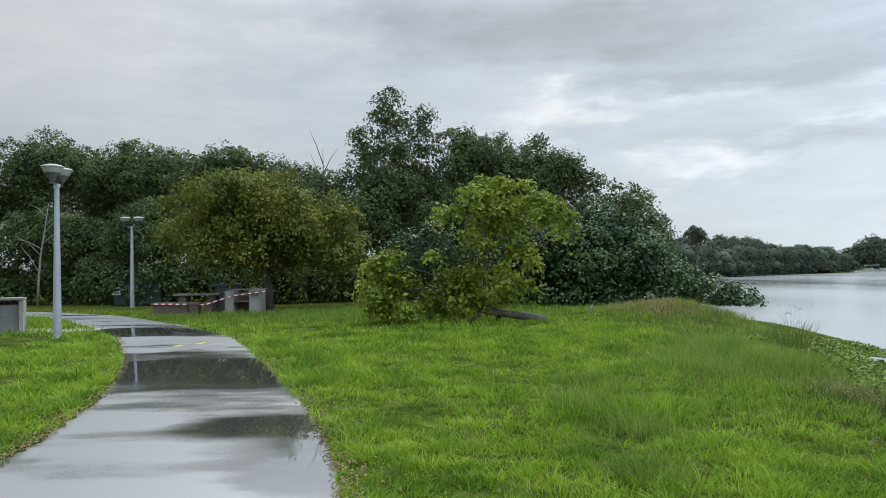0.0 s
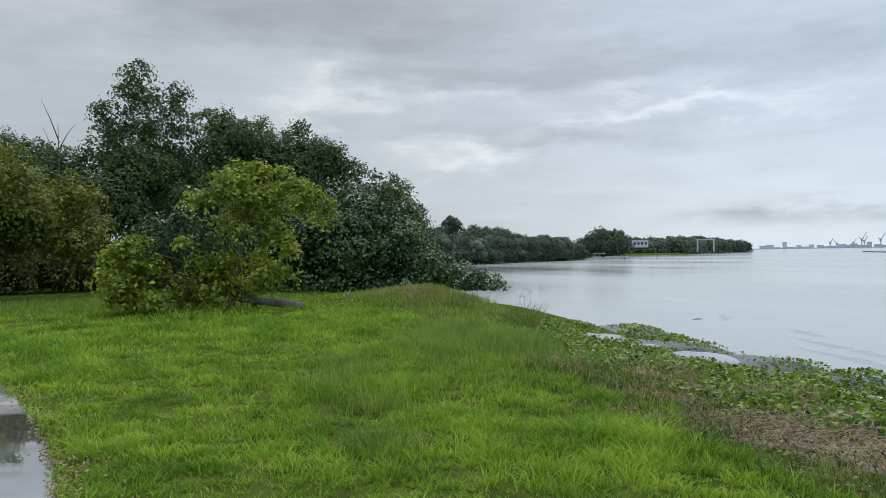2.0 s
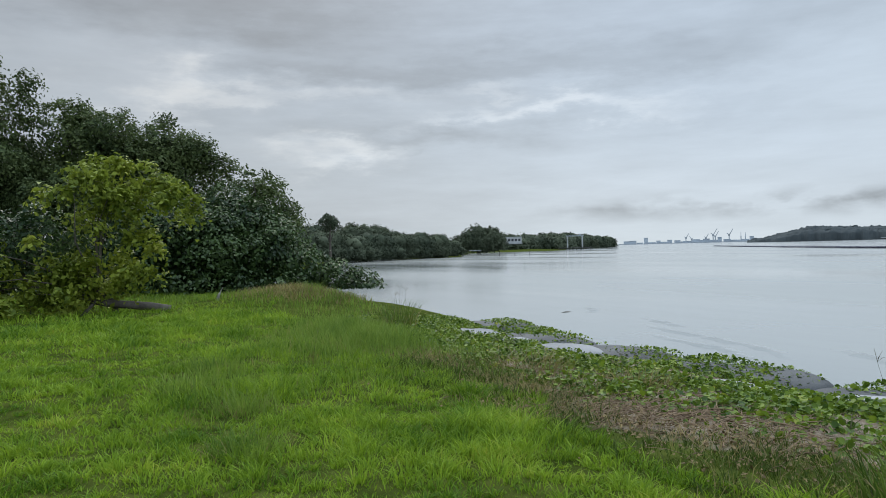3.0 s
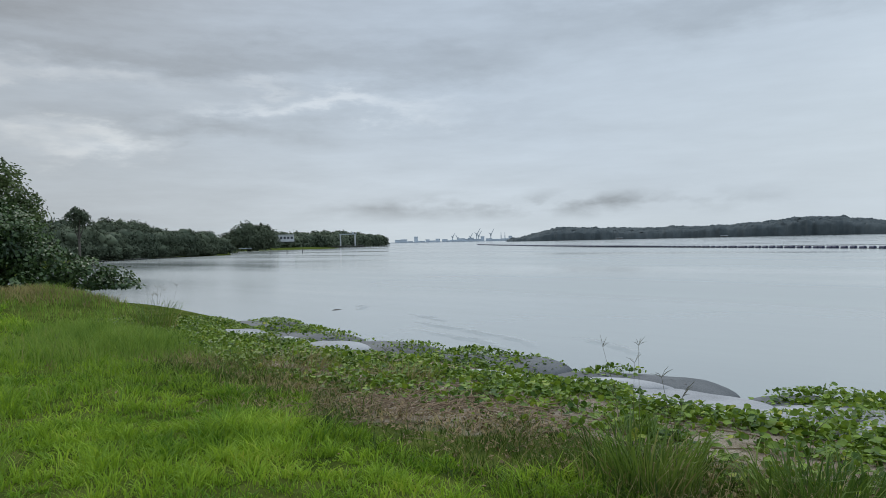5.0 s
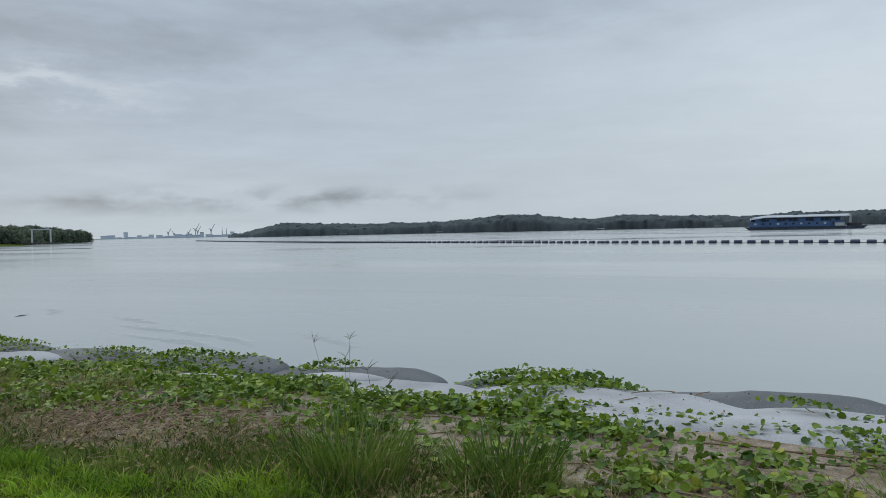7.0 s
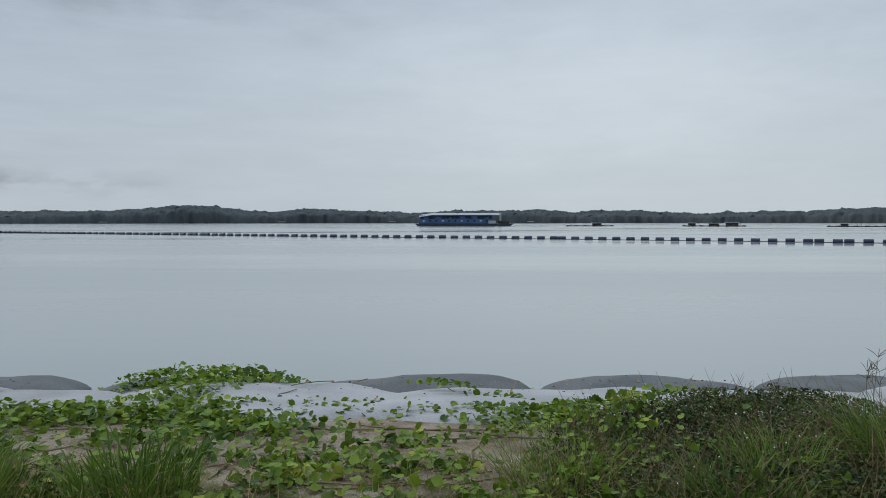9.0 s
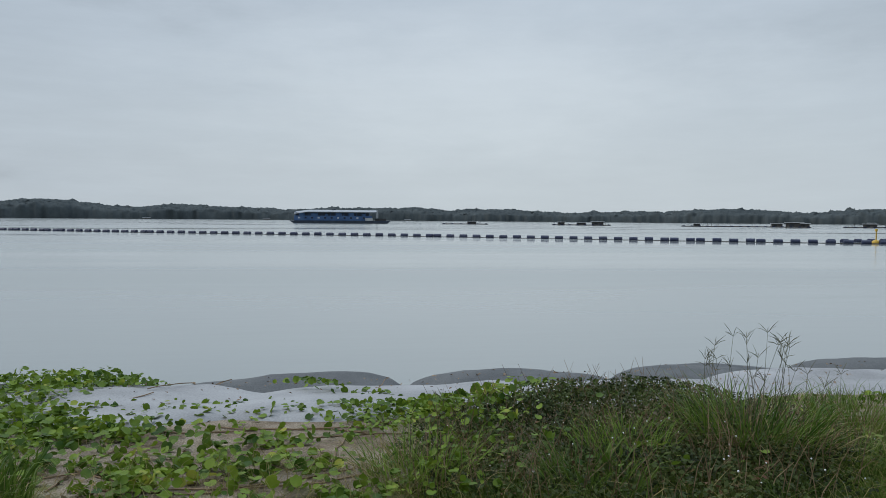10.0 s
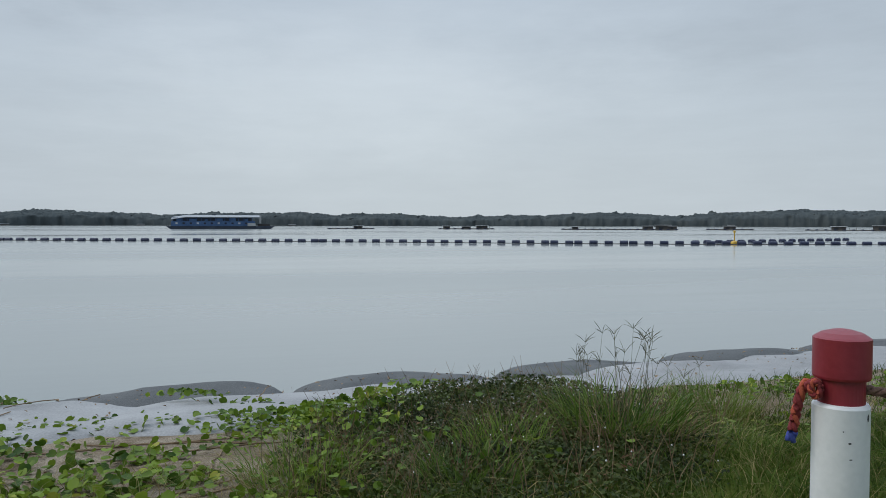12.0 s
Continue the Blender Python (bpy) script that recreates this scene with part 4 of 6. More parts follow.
def build_bags():
    for k in range(-7, 5):
        yc = BAG_START + BAG_PITCH * (k + 0.5)
        sx = float(shore(yc))
        v, f = pillow(0, 0, 0, 0.95, 1.46, 0.27, 100 + k)
        me = raw_mesh("geotextile_bag", v, f, M_BAGGREY, True)
        ob = new("geotextile_bag", me)
        ob.location = (sx - 0.55, yc, -0.895 + 0.02 * math.sin(k * 2.3))
        ob.rotation_euler = (0, radians(4), radians(3 * math.sin(k * 1.7)))
        tagged(ob, "dark wet grey geotextile bag lying at the waterline", "sandbag", "bags along the shore")
    white = [(float(shore(y)) - 1.95, y, 1.30, 2.0) for y in [BAG_START + BAG_PITCH * (k + 0.15) for k in range(-7, 0)]]
    white += [(8.9, 3.9, 0.75, 1.0), (9.35, 5.2, 0.55, 0.8), (8.6, 6.9, 0.8, 0.75), (8.25, 9.6, 0.5, 0.6), (9.1, 11.4, 0.6, 0.8), (8.9, 13.2, 0.6, 0.8), (9.2, 15.2, 0.6, 0.9)]
    for k, (wx, yc, hx, hy) in enumerate(white):
        v, f = pillow(0, 0, 0, hx, hy, 0.15 if hx > 1 else 0.12, 200 + k, sag=0.05)
        me = raw_mesh("bleached_bag", v, f, M_BAGWHITE, True)
        ob = new("bleached_bag", me)
        ob.location = (wx, yc, -0.64 + 0.02 * math.sin(k * 1.3))
        ob.rotation_euler = (0, radians(5), radians(2 * math.sin(k * 2.7)))
        tagged(ob, "bleached white sand-filled bag half covered by creepers", "sandbag", "bags on the bank")


def surface_z(x, y):
    """Ground or the top of the bags."""
    d = shore_gap(x, y)
    ph = (np.asarray(y) - BAG_START) / BAG_PITCH
    ph = np.abs(ph - np.floor(ph) - 0.5) * 2
    outer = -0.895 + 0.27 * np.clip(1 - np.abs((d - 0.55) / 0.95) ** 3, 0, 1) ** 0.5 * np.clip(1 - ph**4, 0, 1) ** 0.5
    inner = np.where((d > 0.8) & (d < 3.1) & (np.asarray(y) < 2.4), -0.64 + 0.15 * np.clip(1 - np.abs((d - 1.95) / 1.2) ** 3, 0, 1) ** 0.5, -2)
    return np.maximum(ground_z(x, y), np.where((np.asarray(y) > -17) & (np.asarray(y) < 18), np.maximum(np.where((d > -0.4) & (d < 1.5), outer, -2), inner), -2))


def creeper_cover(x, y):
    """How thickly the creeper covers the bank, 0 to 1."""
    d = shore_gap(x, y)
    n = 0.5 + 0.5 * vnoise(x, y, 0.9, 12) + 0.35 * vnoise(x, y, 2.6, 5)
    a = np.clip((d - 2.5) / 0.3, 0, 1) * np.clip((np.where(np.abs(y) < 1.6, 6.3, 5.7) - d) / 1.0, 0, 1) * np.clip(n * 1.6 + 0.1, 0, 1)
    a = a * np.clip((y + 2.6) / 1.0, 0, 1) * np.clip((19 - y) / 3, 0, 1)
    for hx, hy, r in ((7.45, -0.6, 0.65), (6.3, 0.5, 0.7), (5.5, 4.8, 1.35), (6.0, -0.9, 0.45), (6.9, 6.2, 0.5)):
        a = a * (1 - 0.87 * np.exp(-(((x - hx) / r) ** 2 + ((y - hy) / (r * 1.2)) ** 2)))
    bare = 1 - 0.9 * sum(np.exp(-((((x - bx) / r) ** 2 + ((y - by) / (1.3 * r)) ** 2) ** 2)) for bx, by, r in ((8.9, 3.9, 0.6), (9.35, 5.2, 0.45), (8.6, 6.9, 0.65), (8.25, 9.6, 0.4), (9.1, 11.4, 0.5), (8.9, 13.2, 0.5), (9.2, 15.2, 0.5)))
    band = np.clip((d + 0.15) / 0.2, 0, 1) * np.clip((1.25 - d) / 0.3, 0, 1)
    on = np.clip(1 - np.abs(y - 2.2) / 1.35, 0, 1) * 1.6 + np.clip(1 - np.abs(y - 9.0) / 2.4, 0, 1) * 0.7 + np.clip(1 - np.abs(y - 15.5) / 3.8, 0, 1) * 0.7 + 0.5 * np.clip(1 - np.abs(y - 5.9) / 0.6, 0, 1)
    mid = np.clip((d - 1.1) / 0.2, 0, 1) * np.clip((3.0 - d) / 0.3, 0, 1)
    cross = np.clip((y - 1.5) / 0.6, 0, 1) * np.clip(0.75 + 1.1 * vnoise(x, y, 0.8, 40), 0.15, 1) + 0.9 * np.exp(-(((y - 4.6) / 0.5) ** 2)) + 0.9 * np.exp(-(((y - 8.2) / 0.9) ** 2)) + 0.5 * np.exp(-(((y - 12.6) / 0.7) ** 2)) + 0.45 * np.exp(-(((y + 1.3 + (d - 2.0) * 0.9) / 0.22) ** 2)) * (y < 0)
    south = 0.5 * np.clip((d - 2.9) / 0.4, 0, 1) * np.clip((5.6 - d) / 0.8, 0, 1) * np.clip((-5.2 - y) / 0.6, 0, 1) * np.clip(n * 1.3 - 0.2, 0, 1)
    shade = np.clip((x - 4.3) / 0.5, 0, 1) * np.clip((6.9 - x) / 0.6, 0, 1) * (0.18 * np.exp(-(((y + 1.4) / 0.6) ** 2)) + 0.07 * np.exp(-(((y + 2.7) / 0.8) ** 2)) + 0.30 * np.exp(-(((y + 5.3) / 0.8) ** 2))) * np.clip(n * 1.7 - 0.35, 0, 1)
    a = np.maximum(a, shade)
    a = np.maximum(a, 0.85 * np.exp(-(((d - 2.85 + 0.12 * (y + 1)) / 0.36) ** 2)) * np.clip((y + 3.2) / 0.8, 0, 1) * np.clip((2.8 - y) / 1.0, 0, 1) * np.clip(n * 1.5 + 0.15, 0, 1))
    return np.clip((a + mid * cross * np.clip(n * 1.4 + 0.1, 0, 1)) * np.clip(bare, 0, 1) + band * np.clip(on, 0, 1) + south, 0, 1)


def mat_top(x, y):
    """How thick the low dark cover grows, 0 to 1, and how high it stands."""
    k = np.exp(-((((x - 5.9) / 1.9) ** 2 + ((y + 3.2 + 0.2 * (x - 6.4)) / 1.6) ** 2)) ** 2)
    top = (0.10 * np.clip(3 * k, 0, 1) + 0.20 * k + 0.09 * k * vnoise(x, y, 2.2, 8) + 0.05 * k * vnoise(x, y, 5.0, 3)) * np.clip(0.6 + 0.4 * (x - 5.2), 0.6, 1.1)
    return k, np.maximum(top, 0)


def leaf_shape():
    """A round two-lobed leaf, folded along its rib, with its stalk; unit size."""
    rim = [(0.0, -0.42), (0.30, -0.46), (0.50, -0.12), (0.46, 0.28), (0.20, 0.52), (0.0, 0.40), (-0.20, 0.52), (-0.46, 0.28), (-0.50, -0.12), (-0.30, -0.46)]
    v = [(x, y, 0.28 * abs(x)) for x, y in rim] + [(0, 0, 0.0)]
    f = [(k, (k + 1) % 10, 10) for k in range(10)]
    return np.array(v), np.array(f)


def turned(n, tilt):
    """Random turns: yaw all round, tilt about a random flat axis."""
    yaw, a, t = RNG.uniform(0, 2 * np.pi, n), RNG.uniform(0, 2 * np.pi, n), RNG.normal(0, tilt, n)
    c, s = np.cos(yaw), np.sin(yaw)
    Rz = np.zeros((n, 3, 3))
    Rz[:, 0, 0], Rz[:, 0, 1], Rz[:, 1, 0], Rz[:, 1, 1], Rz[:, 2, 2] = c, -s, s, c, 1
    k = np.stack([np.cos(a), np.sin(a), np.zeros(n)], 1)
    K = np.zeros((n, 3, 3))
    K[:, 0, 1], K[:, 0, 2], K[:, 1, 0], K[:, 1, 2], K[:, 2, 0], K[:, 2, 1] = -k[:, 2], k[:, 1], k[:, 2], -k[:, 0], -k[:, 1], k[:, 0]
    R = np.eye(3)[None] + np.sin(t)[:, None, None] * K + (1 - np.cos(t))[:, None, None] * (K @ K)
    return R @ Rz


def build_creepers():
    root = holder("beach_creeper", (6.5, 0.0, float(ground_z(6.5, 0.0))), "beach morning-glory creeper with round bright leaves over sand", "creeper")
    off = np.array(root.location)
    x, y = scatter(4.6, 12.5, -9, 19.5, 640)
    far = np.clip((np.hypot(x, y) - 8) / 10, 0, 1)
    ridge = np.abs(vnoise(x * 1.0 + 0.25 * y, y * 0.4, 1.9, 21))
    rows = np.where(y < 4, np.clip(1.6 - 3.2 * ridge, 0.32, 1.3), 1.0)
    keep = RNG.uniform(0, 1, len(x)) < creeper_cover(x, y) * (1 - 0.15 * far) * rows
    x, y = x[keep], y[keep]
    far = far[keep]
    cover = creeper_cover(x, y)
    z = surface_z(x, y) + 0.92 * mat_top(x, y)[1] + RNG.uniform(0.0, 1.0, len(x)) ** 1.4 * 0.135 * (0.08 + 1.0 * cover) + 0.012
    size = RNG.uniform(0.030, 0.088, len(x)) * np.where(y < 3, 1.0, 0.92) * (1 - 0.12 * far)
    size = np.where((y < -0.9) & (x < 7), size * 0.72, size)
    v0, f0 = leaf_shape()
    near = np.nonzero((x < 8.2) & (y < 2.5) & (y > -3))[0][:300]
    rest = np.setdiff1d(np.arange(len(x)), near)
    R = turned(len(x), 0.85)
    v = np.einsum("nij,kj->nki", R[rest], v0) * size[rest][:, None, None] + np.stack([x, y, z], 1)[rest][:, None, :]
    f = f0[None] + (np.arange(len(rest)) * len(v0))[:, None, None]
    # a thin stalk under every leaf
    top = np.stack([x, y, z], 1)[rest]
    foot = np.stack([x + RNG.normal(0, 0.02, len(x)), y + RNG.normal(0, 0.02, len(x)), surface_z(x, y) - 0.01], 1)[rest]
    sv = np.stack([top, foot + (0.003, 0, 0), foot - (0.003, 0, 0)], 1).reshape(-1, 3)
    sf = np.arange(len(rest))[:, None] * 3 + np.array([0, 1, 2]) + v.shape[0] * v.shape[1]
    me = raw_mesh("creeper_leaves", np.concatenate([v.reshape(-1, 3), sv]), [np.concatenate([f.reshape(-1, 3), sf])], M_CREEP)
    tagged(new("creeper_leaves", me), "mass of round bright green creeper leaves on the bank", "creeper", kind="stuff")
    unit = raw_mesh("leaf", v0, f0, M_CREEP)
    for i in near:
        ob = new("leaf", unit)
        ob.parent = root
        m = Matrix([list(row) for row in R[i]]).to_4x4()
        ob.matrix_local = Matrix.Translation((x[i] - off[0], y[i] - off[1], z[i] - off[2])) @ m @ Matrix.Scale(float(size[i]), 4)
    rr = random.Random(5)
    for _ in range(46):
        px, py, a = rr.uniform(5.4, 9.4), rr.uniform(-2.5, 9), rr.uniform(0, 6.28)
        pts = []
        for _ in range(rr.randint(7, 14)):
            pts.append((px - off[0], py - off[1], float(surface_z(px, py)) + 0.008 - off[2]))
            a += rr.uniform(-0.45, 0.45)
            px, py = px + 0.16 * math.cos(a), py + 0.16 * math.sin(a)
        part("runner", tube(pts, [0.006] * len(pts), 5), M_TWIG, root, "thin brown woody runner" if _ == 0 else "")


def build_mat():
    """Low dark cover with tiny leaves and a few white flower heads."""
    n = 120000
    x, y = RNG.uniform(3.9, 8.2, n), RNG.uniform(-5.8, -1.0, n)
    k, hump = mat_top(x, y)
    keep = k * (0.75 + 0.5 * vnoise(x, y, 1.5)) > RNG.uniform(0.12, 1, n)
    x, y, k, hump = x[keep], y[keep], k[keep], hump[keep]
    z = ground_z(x, y) + hump * RNG.uniform(0.15, 1.0, len(x)) ** 0.5
    c = np.stack([x, y, z], 1)
    nr = np.array([0, 0, 1.0]) + RNG.normal(size=c.shape) * 0.75
    ob = leaf_cloud("ground_cover", c, nr, 0.036, M_MAT)
    tagged(ob, "low dark ground cover with tiny leaves and reddish stems", "ground cover", kind="stuff")
    rr = random.Random(8)
    pick = [rr.randrange(len(x)) for _ in range(60)]
    bm, stems = bmesh.new(), bmesh.new()
    for i in pick:
        h = float(ground_z(x[i], y[i]) + hump[i])
        bmesh.ops.create_icosphere(bm, subdivisions=1, radius=rr.uniform(0.004, 0.008), matrix=Matrix.Translation((x[i], y[i], h + 0.02)))
        tube([(x[i], y[i], h - 0.12), (x[i], y[i], h + 0.02)], [0.0015, 0.0012], 3, stems)
    ob = part("flower_heads", bm, M_TAPEW)
    tagged(ob, "tiny white flower heads on thin stems", "flower", kind="stuff")
    # twiggy stems stand out of the cover
    bm = stems
    for _ in range(620):
        i = rr.randrange(len(x))
        h = float(ground_z(x[i], y[i]))
        a, ln = rr.uniform(0, 6.28), rr.uniform(0.22, 0.48)
        tube([(x[i], y[i], h), (x[i] + 0.05 * math.cos(a), y[i] + 0.05 * math.sin(a), h + ln * 0.6), (x[i] + 0.14 * math.cos(a), y[i] + 0.14 * math.sin(a), h + ln)], [0.003, 0.0025, 0.0012], 3, bm)
    tagged(part("woody_stems", bm, M_TWIG), "thin reddish-brown stems rising from the ground cover", "stems", kind="stuff")


def blade_mesh(name, n, radius, height, width, lean, mat, rng):
    """One tuft's blades, round its foot, arching outwards."""
    a, q = rng.uniform(0, 2 * np.pi, n), np.sqrt(rng.uniform(0, 1, n))
    bx, by = radius * q * np.cos(a), radius * q * np.sin(a)
    out = a + rng.normal(0, 0.7, n)
    h = height * rng.uniform(0.28, 1.0, n)
    L = lean * h * rng.uniform(0.3, 1.4, n)
    s = rng.uniform(0, 2 * np.pi, n)
    side = np.stack([np.cos(s), np.sin(s), np.zeros(n)], 1) * (width * rng.uniform(0.6, 1.3, n) / 2)[:, None]
    way = np.stack([np.cos(out), np.sin(out), np.zeros(n)], 1)
    up = np.array([0, 0, 1.0])
    base = np.stack([bx, by, np.full(n, -0.03)], 1)
    p1 = base + up * (h * 0.5)[:, None] + way * (L * 0.25)[:, None]
    p2 = base + up * (h * 0.85)[:, None] + way * (L * 0.65)[:, None]
    p3 = base + up * (h * 0.97)[:, None] + way * (L * 1.25)[:, None]
    v = np.stack([base - side, base + side, p1 + side, p1 - side, p2 + side * 0.7, p2 - side * 0.7, p3], 1).reshape(-1, 3)
    i = np.arange(n)[:, None] * 7
    return raw_mesh(name, v, [np.concatenate([i + np.array([0, 1, 2, 3]), i + np.array([3, 2, 4, 5])]), i + np.array([5, 4, 6])], mat)


def tuft(x, y, radius, height, n, width, mat, label, stalks=0, stalk_h=0.8, lean=0.5, seed=0, dry=0):
    rng = np.random.default_rng(900 + seed)
    rr = random.Random(seed)
    root = holder("grass_tuft", (x, y, float(ground_z(x, y))), label, "grass tuft")
    tagged(raw_part("foliage", blade_mesh("foliage", n, radius, height, width, lean, mat, rng), root), kind="stuff")
    if dry:
        tagged(raw_part("dead_thatch", blade_mesh("dead_thatch", dry, radius * 1.15, height * 0.7, width * 0.8, lean * 1.6, M_DRY, rng), root), "straw-coloured dead blades", kind="stuff")
    for _ in range(stalks):
        a, q, h = rr.uniform(0, 6.28), radius * rr.uniform(0.1, 0.9), stalk_h * rr.uniform(0.7, 1.05)
        ox, oy = q * math.cos(a), q * math.sin(a)
        lx, ly = rr.uniform(-0.22, 0.22) * h, rr.uniform(-0.22, 0.22) * h
        tip = Vector((ox + lx, oy + ly, h))
        bm = tube([(ox, oy, -0.02), (ox + lx * 0.35, oy + ly * 0.35, h * 0.5), tip], [0.0024, 0.0018, 0.0012], 5)
        for k in range(rr.randint(4, 6)):
            b = rr.uniform(0, 6.28)
            e = tip + Vector((0.075 * math.cos(b), 0.075 * math.sin(b), rr.uniform(0.02, 0.10)))
            tube([tip, tip.lerp(e, 0.5) + Vector((0, 0, 0.008)), e], [0.0012, 0.0020, 0.0008], 4, bm)
        part("seed_stalk", bm, M_DRYSTALK, root, "thin stalk with fingered seed head" if _ == 0 else "")
    return root


M_DRYSTALK = mottled("seed_stalks", (0.06, 0.06, 0.035), (0.15, 0.14, 0.07), 10, 60, 0.8, 0.1)


def build_tufts():
    tuft(5.28, -3.71, 0.40, 0.56, 560, 0.009, M_TUFT, "tall grass tuft with fingered seed heads above the bank", 26, 0.79, 0.85, 1, 520)
    tuft(5.75, -4.95, 0.35, 0.42, 500, 0.006, M_TUFT, "green and straw grass tuft beside the ground cover", 1, 0.6, 0.6, 2, 420)
    tuft(4.55, 2.1, 0.36, 0.52, 360, 0.011, M_TUFT, "dense green grass tuft at the edge of the lawn", 4, 0.7, 0.5, 3, 90)
    tuft(5.0, 1.2, 0.36, 0.42, 330, 0.012, M_TUFT, "dense blue-green grass tuft on sandy ground", 1, 0.6, 0.55, 4, 40)
    tuft(6.05, 3.0, 0.16, 0.30, 160, 0.006, M_TUFT, "small grass tuft with two tall seed heads", 3, 0.82, 0.4, 5, 40)
    tuft(7.4, 15.7, 0.40, 0.78, 190, 0.010, M_TUFT, "tall pale grass tuft on the mound", 8, 1.0, 0.6, 6, 60)
    tuft(5.25, -1.35, 0.34, 0.38, 260, 0.006, M_LONG, "thin grass tuft with straw blades", 6, 0.5, 0.8, 7, 420)
    tuft(4.7, -2.3, 0.28, 0.36, 300, 0.008, M_TUFT, "light green arching grass tuft", 2, 0.5, 0.7, 8, 60)
    tuft(5.3, -2.75, 0.26, 0.42, 330, 0.008, M_LONG, "light green arching grass tuft", 3, 0.5, 0.7, 9, 160)
    tuft(6.75, 6.9, 0.40, 0.32, 130, 0.008, M_DRY, "rusty brown dry grass clump on the sand", 5, 0.42, 1.1, 10, 80)
    tuft(4.9, -4.2, 0.38, 0.26, 520, 0.006, M_TUFT, "spreading green grass tuft", 0, 0.4, 0.9, 11, 140)
    tuft(6.2, 8.6, 0.6, 0.32, 170, 0.009, M_DRY, "dry straw grass clump on the bank", 4, 0.45, 1.2, 12, 90)
    tuft(3.4, 9.7, 0.05, 0.2, 24, 0.006, M_DRY, "single pale dry stalk in the lawn", 1, 0.42, 0.3, 13)
    for k, (x, y) in enumerate(((1.45, 5.2), (1.75, 6.6), (1.35, 7.9), (2.0, 9.3))):
        tuft(x, y, 0.28, 0.27, 260, 0.007, M_LONG, "thin long grass tuft in the lawn", 0, 0.4, 0.5, 20 + k, 40)
    # rough grass in front of the bank
    x, y, way, tall = tussocks(((2.6, 6.4, -9, 1.4, 26, 34), (2.6, 6.4, 1.4, 9, 14, 30)), 0.075)
    d = shore_gap(x, y)
    keep = (d > 4.9 + 0.6 * vnoise(x, y, 1.2, 3)) & (d < np.where(y > 1.4, 6.9, 9)) & (np.exp(-(((x - 5.55) / 1.0) ** 2 + ((y - 5.0) / 1.35) ** 2)) < RNG.uniform(0.1, 0.9, len(x)))
    keep &= (RNG.uniform(0, 1, len(x)) > 0.88 * mat_top(x, y)[0]) & ((d > 6.0) | (y < -1.3) | (y > 1.5))
    x, y, way, tall = x[keep], y[keep], way[keep], tall[keep]
    blades("rough_grass", x, y, 0.15 * tall * RNG.uniform(0.5, 1.3, len(x)), RNG.uniform(0.006, 0.011, len(x)), RNG.uniform(0.3, 1.2, len(x)), M_ROUGH, "rough dark green grass along the bank", 0.45, way)
    x, y = scatter(3.3, 6.0, -8, 2.0, 130)
    blades("straw", x, y, RNG.uniform(0.10, 0.26, len(x)), RNG.uniform(0.003, 0.005, len(x)), RNG.uniform(0.5, 1.6, len(x)), M_DRY, "straw-coloured dead stems through the rough grass")
    x, y = scatter(4.6, 7.4, -12, -5.0, 420)
    keep = RNG.uniform(0, 1, len(x)) < 0.5 + 0.6 * vnoise(x, y, 0.9, 25)
    x, y = x[keep], y[keep]
    blades("bank_grass", x, y, RNG.uniform(0.06, 0.18, len(x)), RNG.uniform(0.005, 0.008, len(x)), RNG.uniform(0.2, 1.0, len(x)), M_ROUGH, "short green grass over sandy ground")


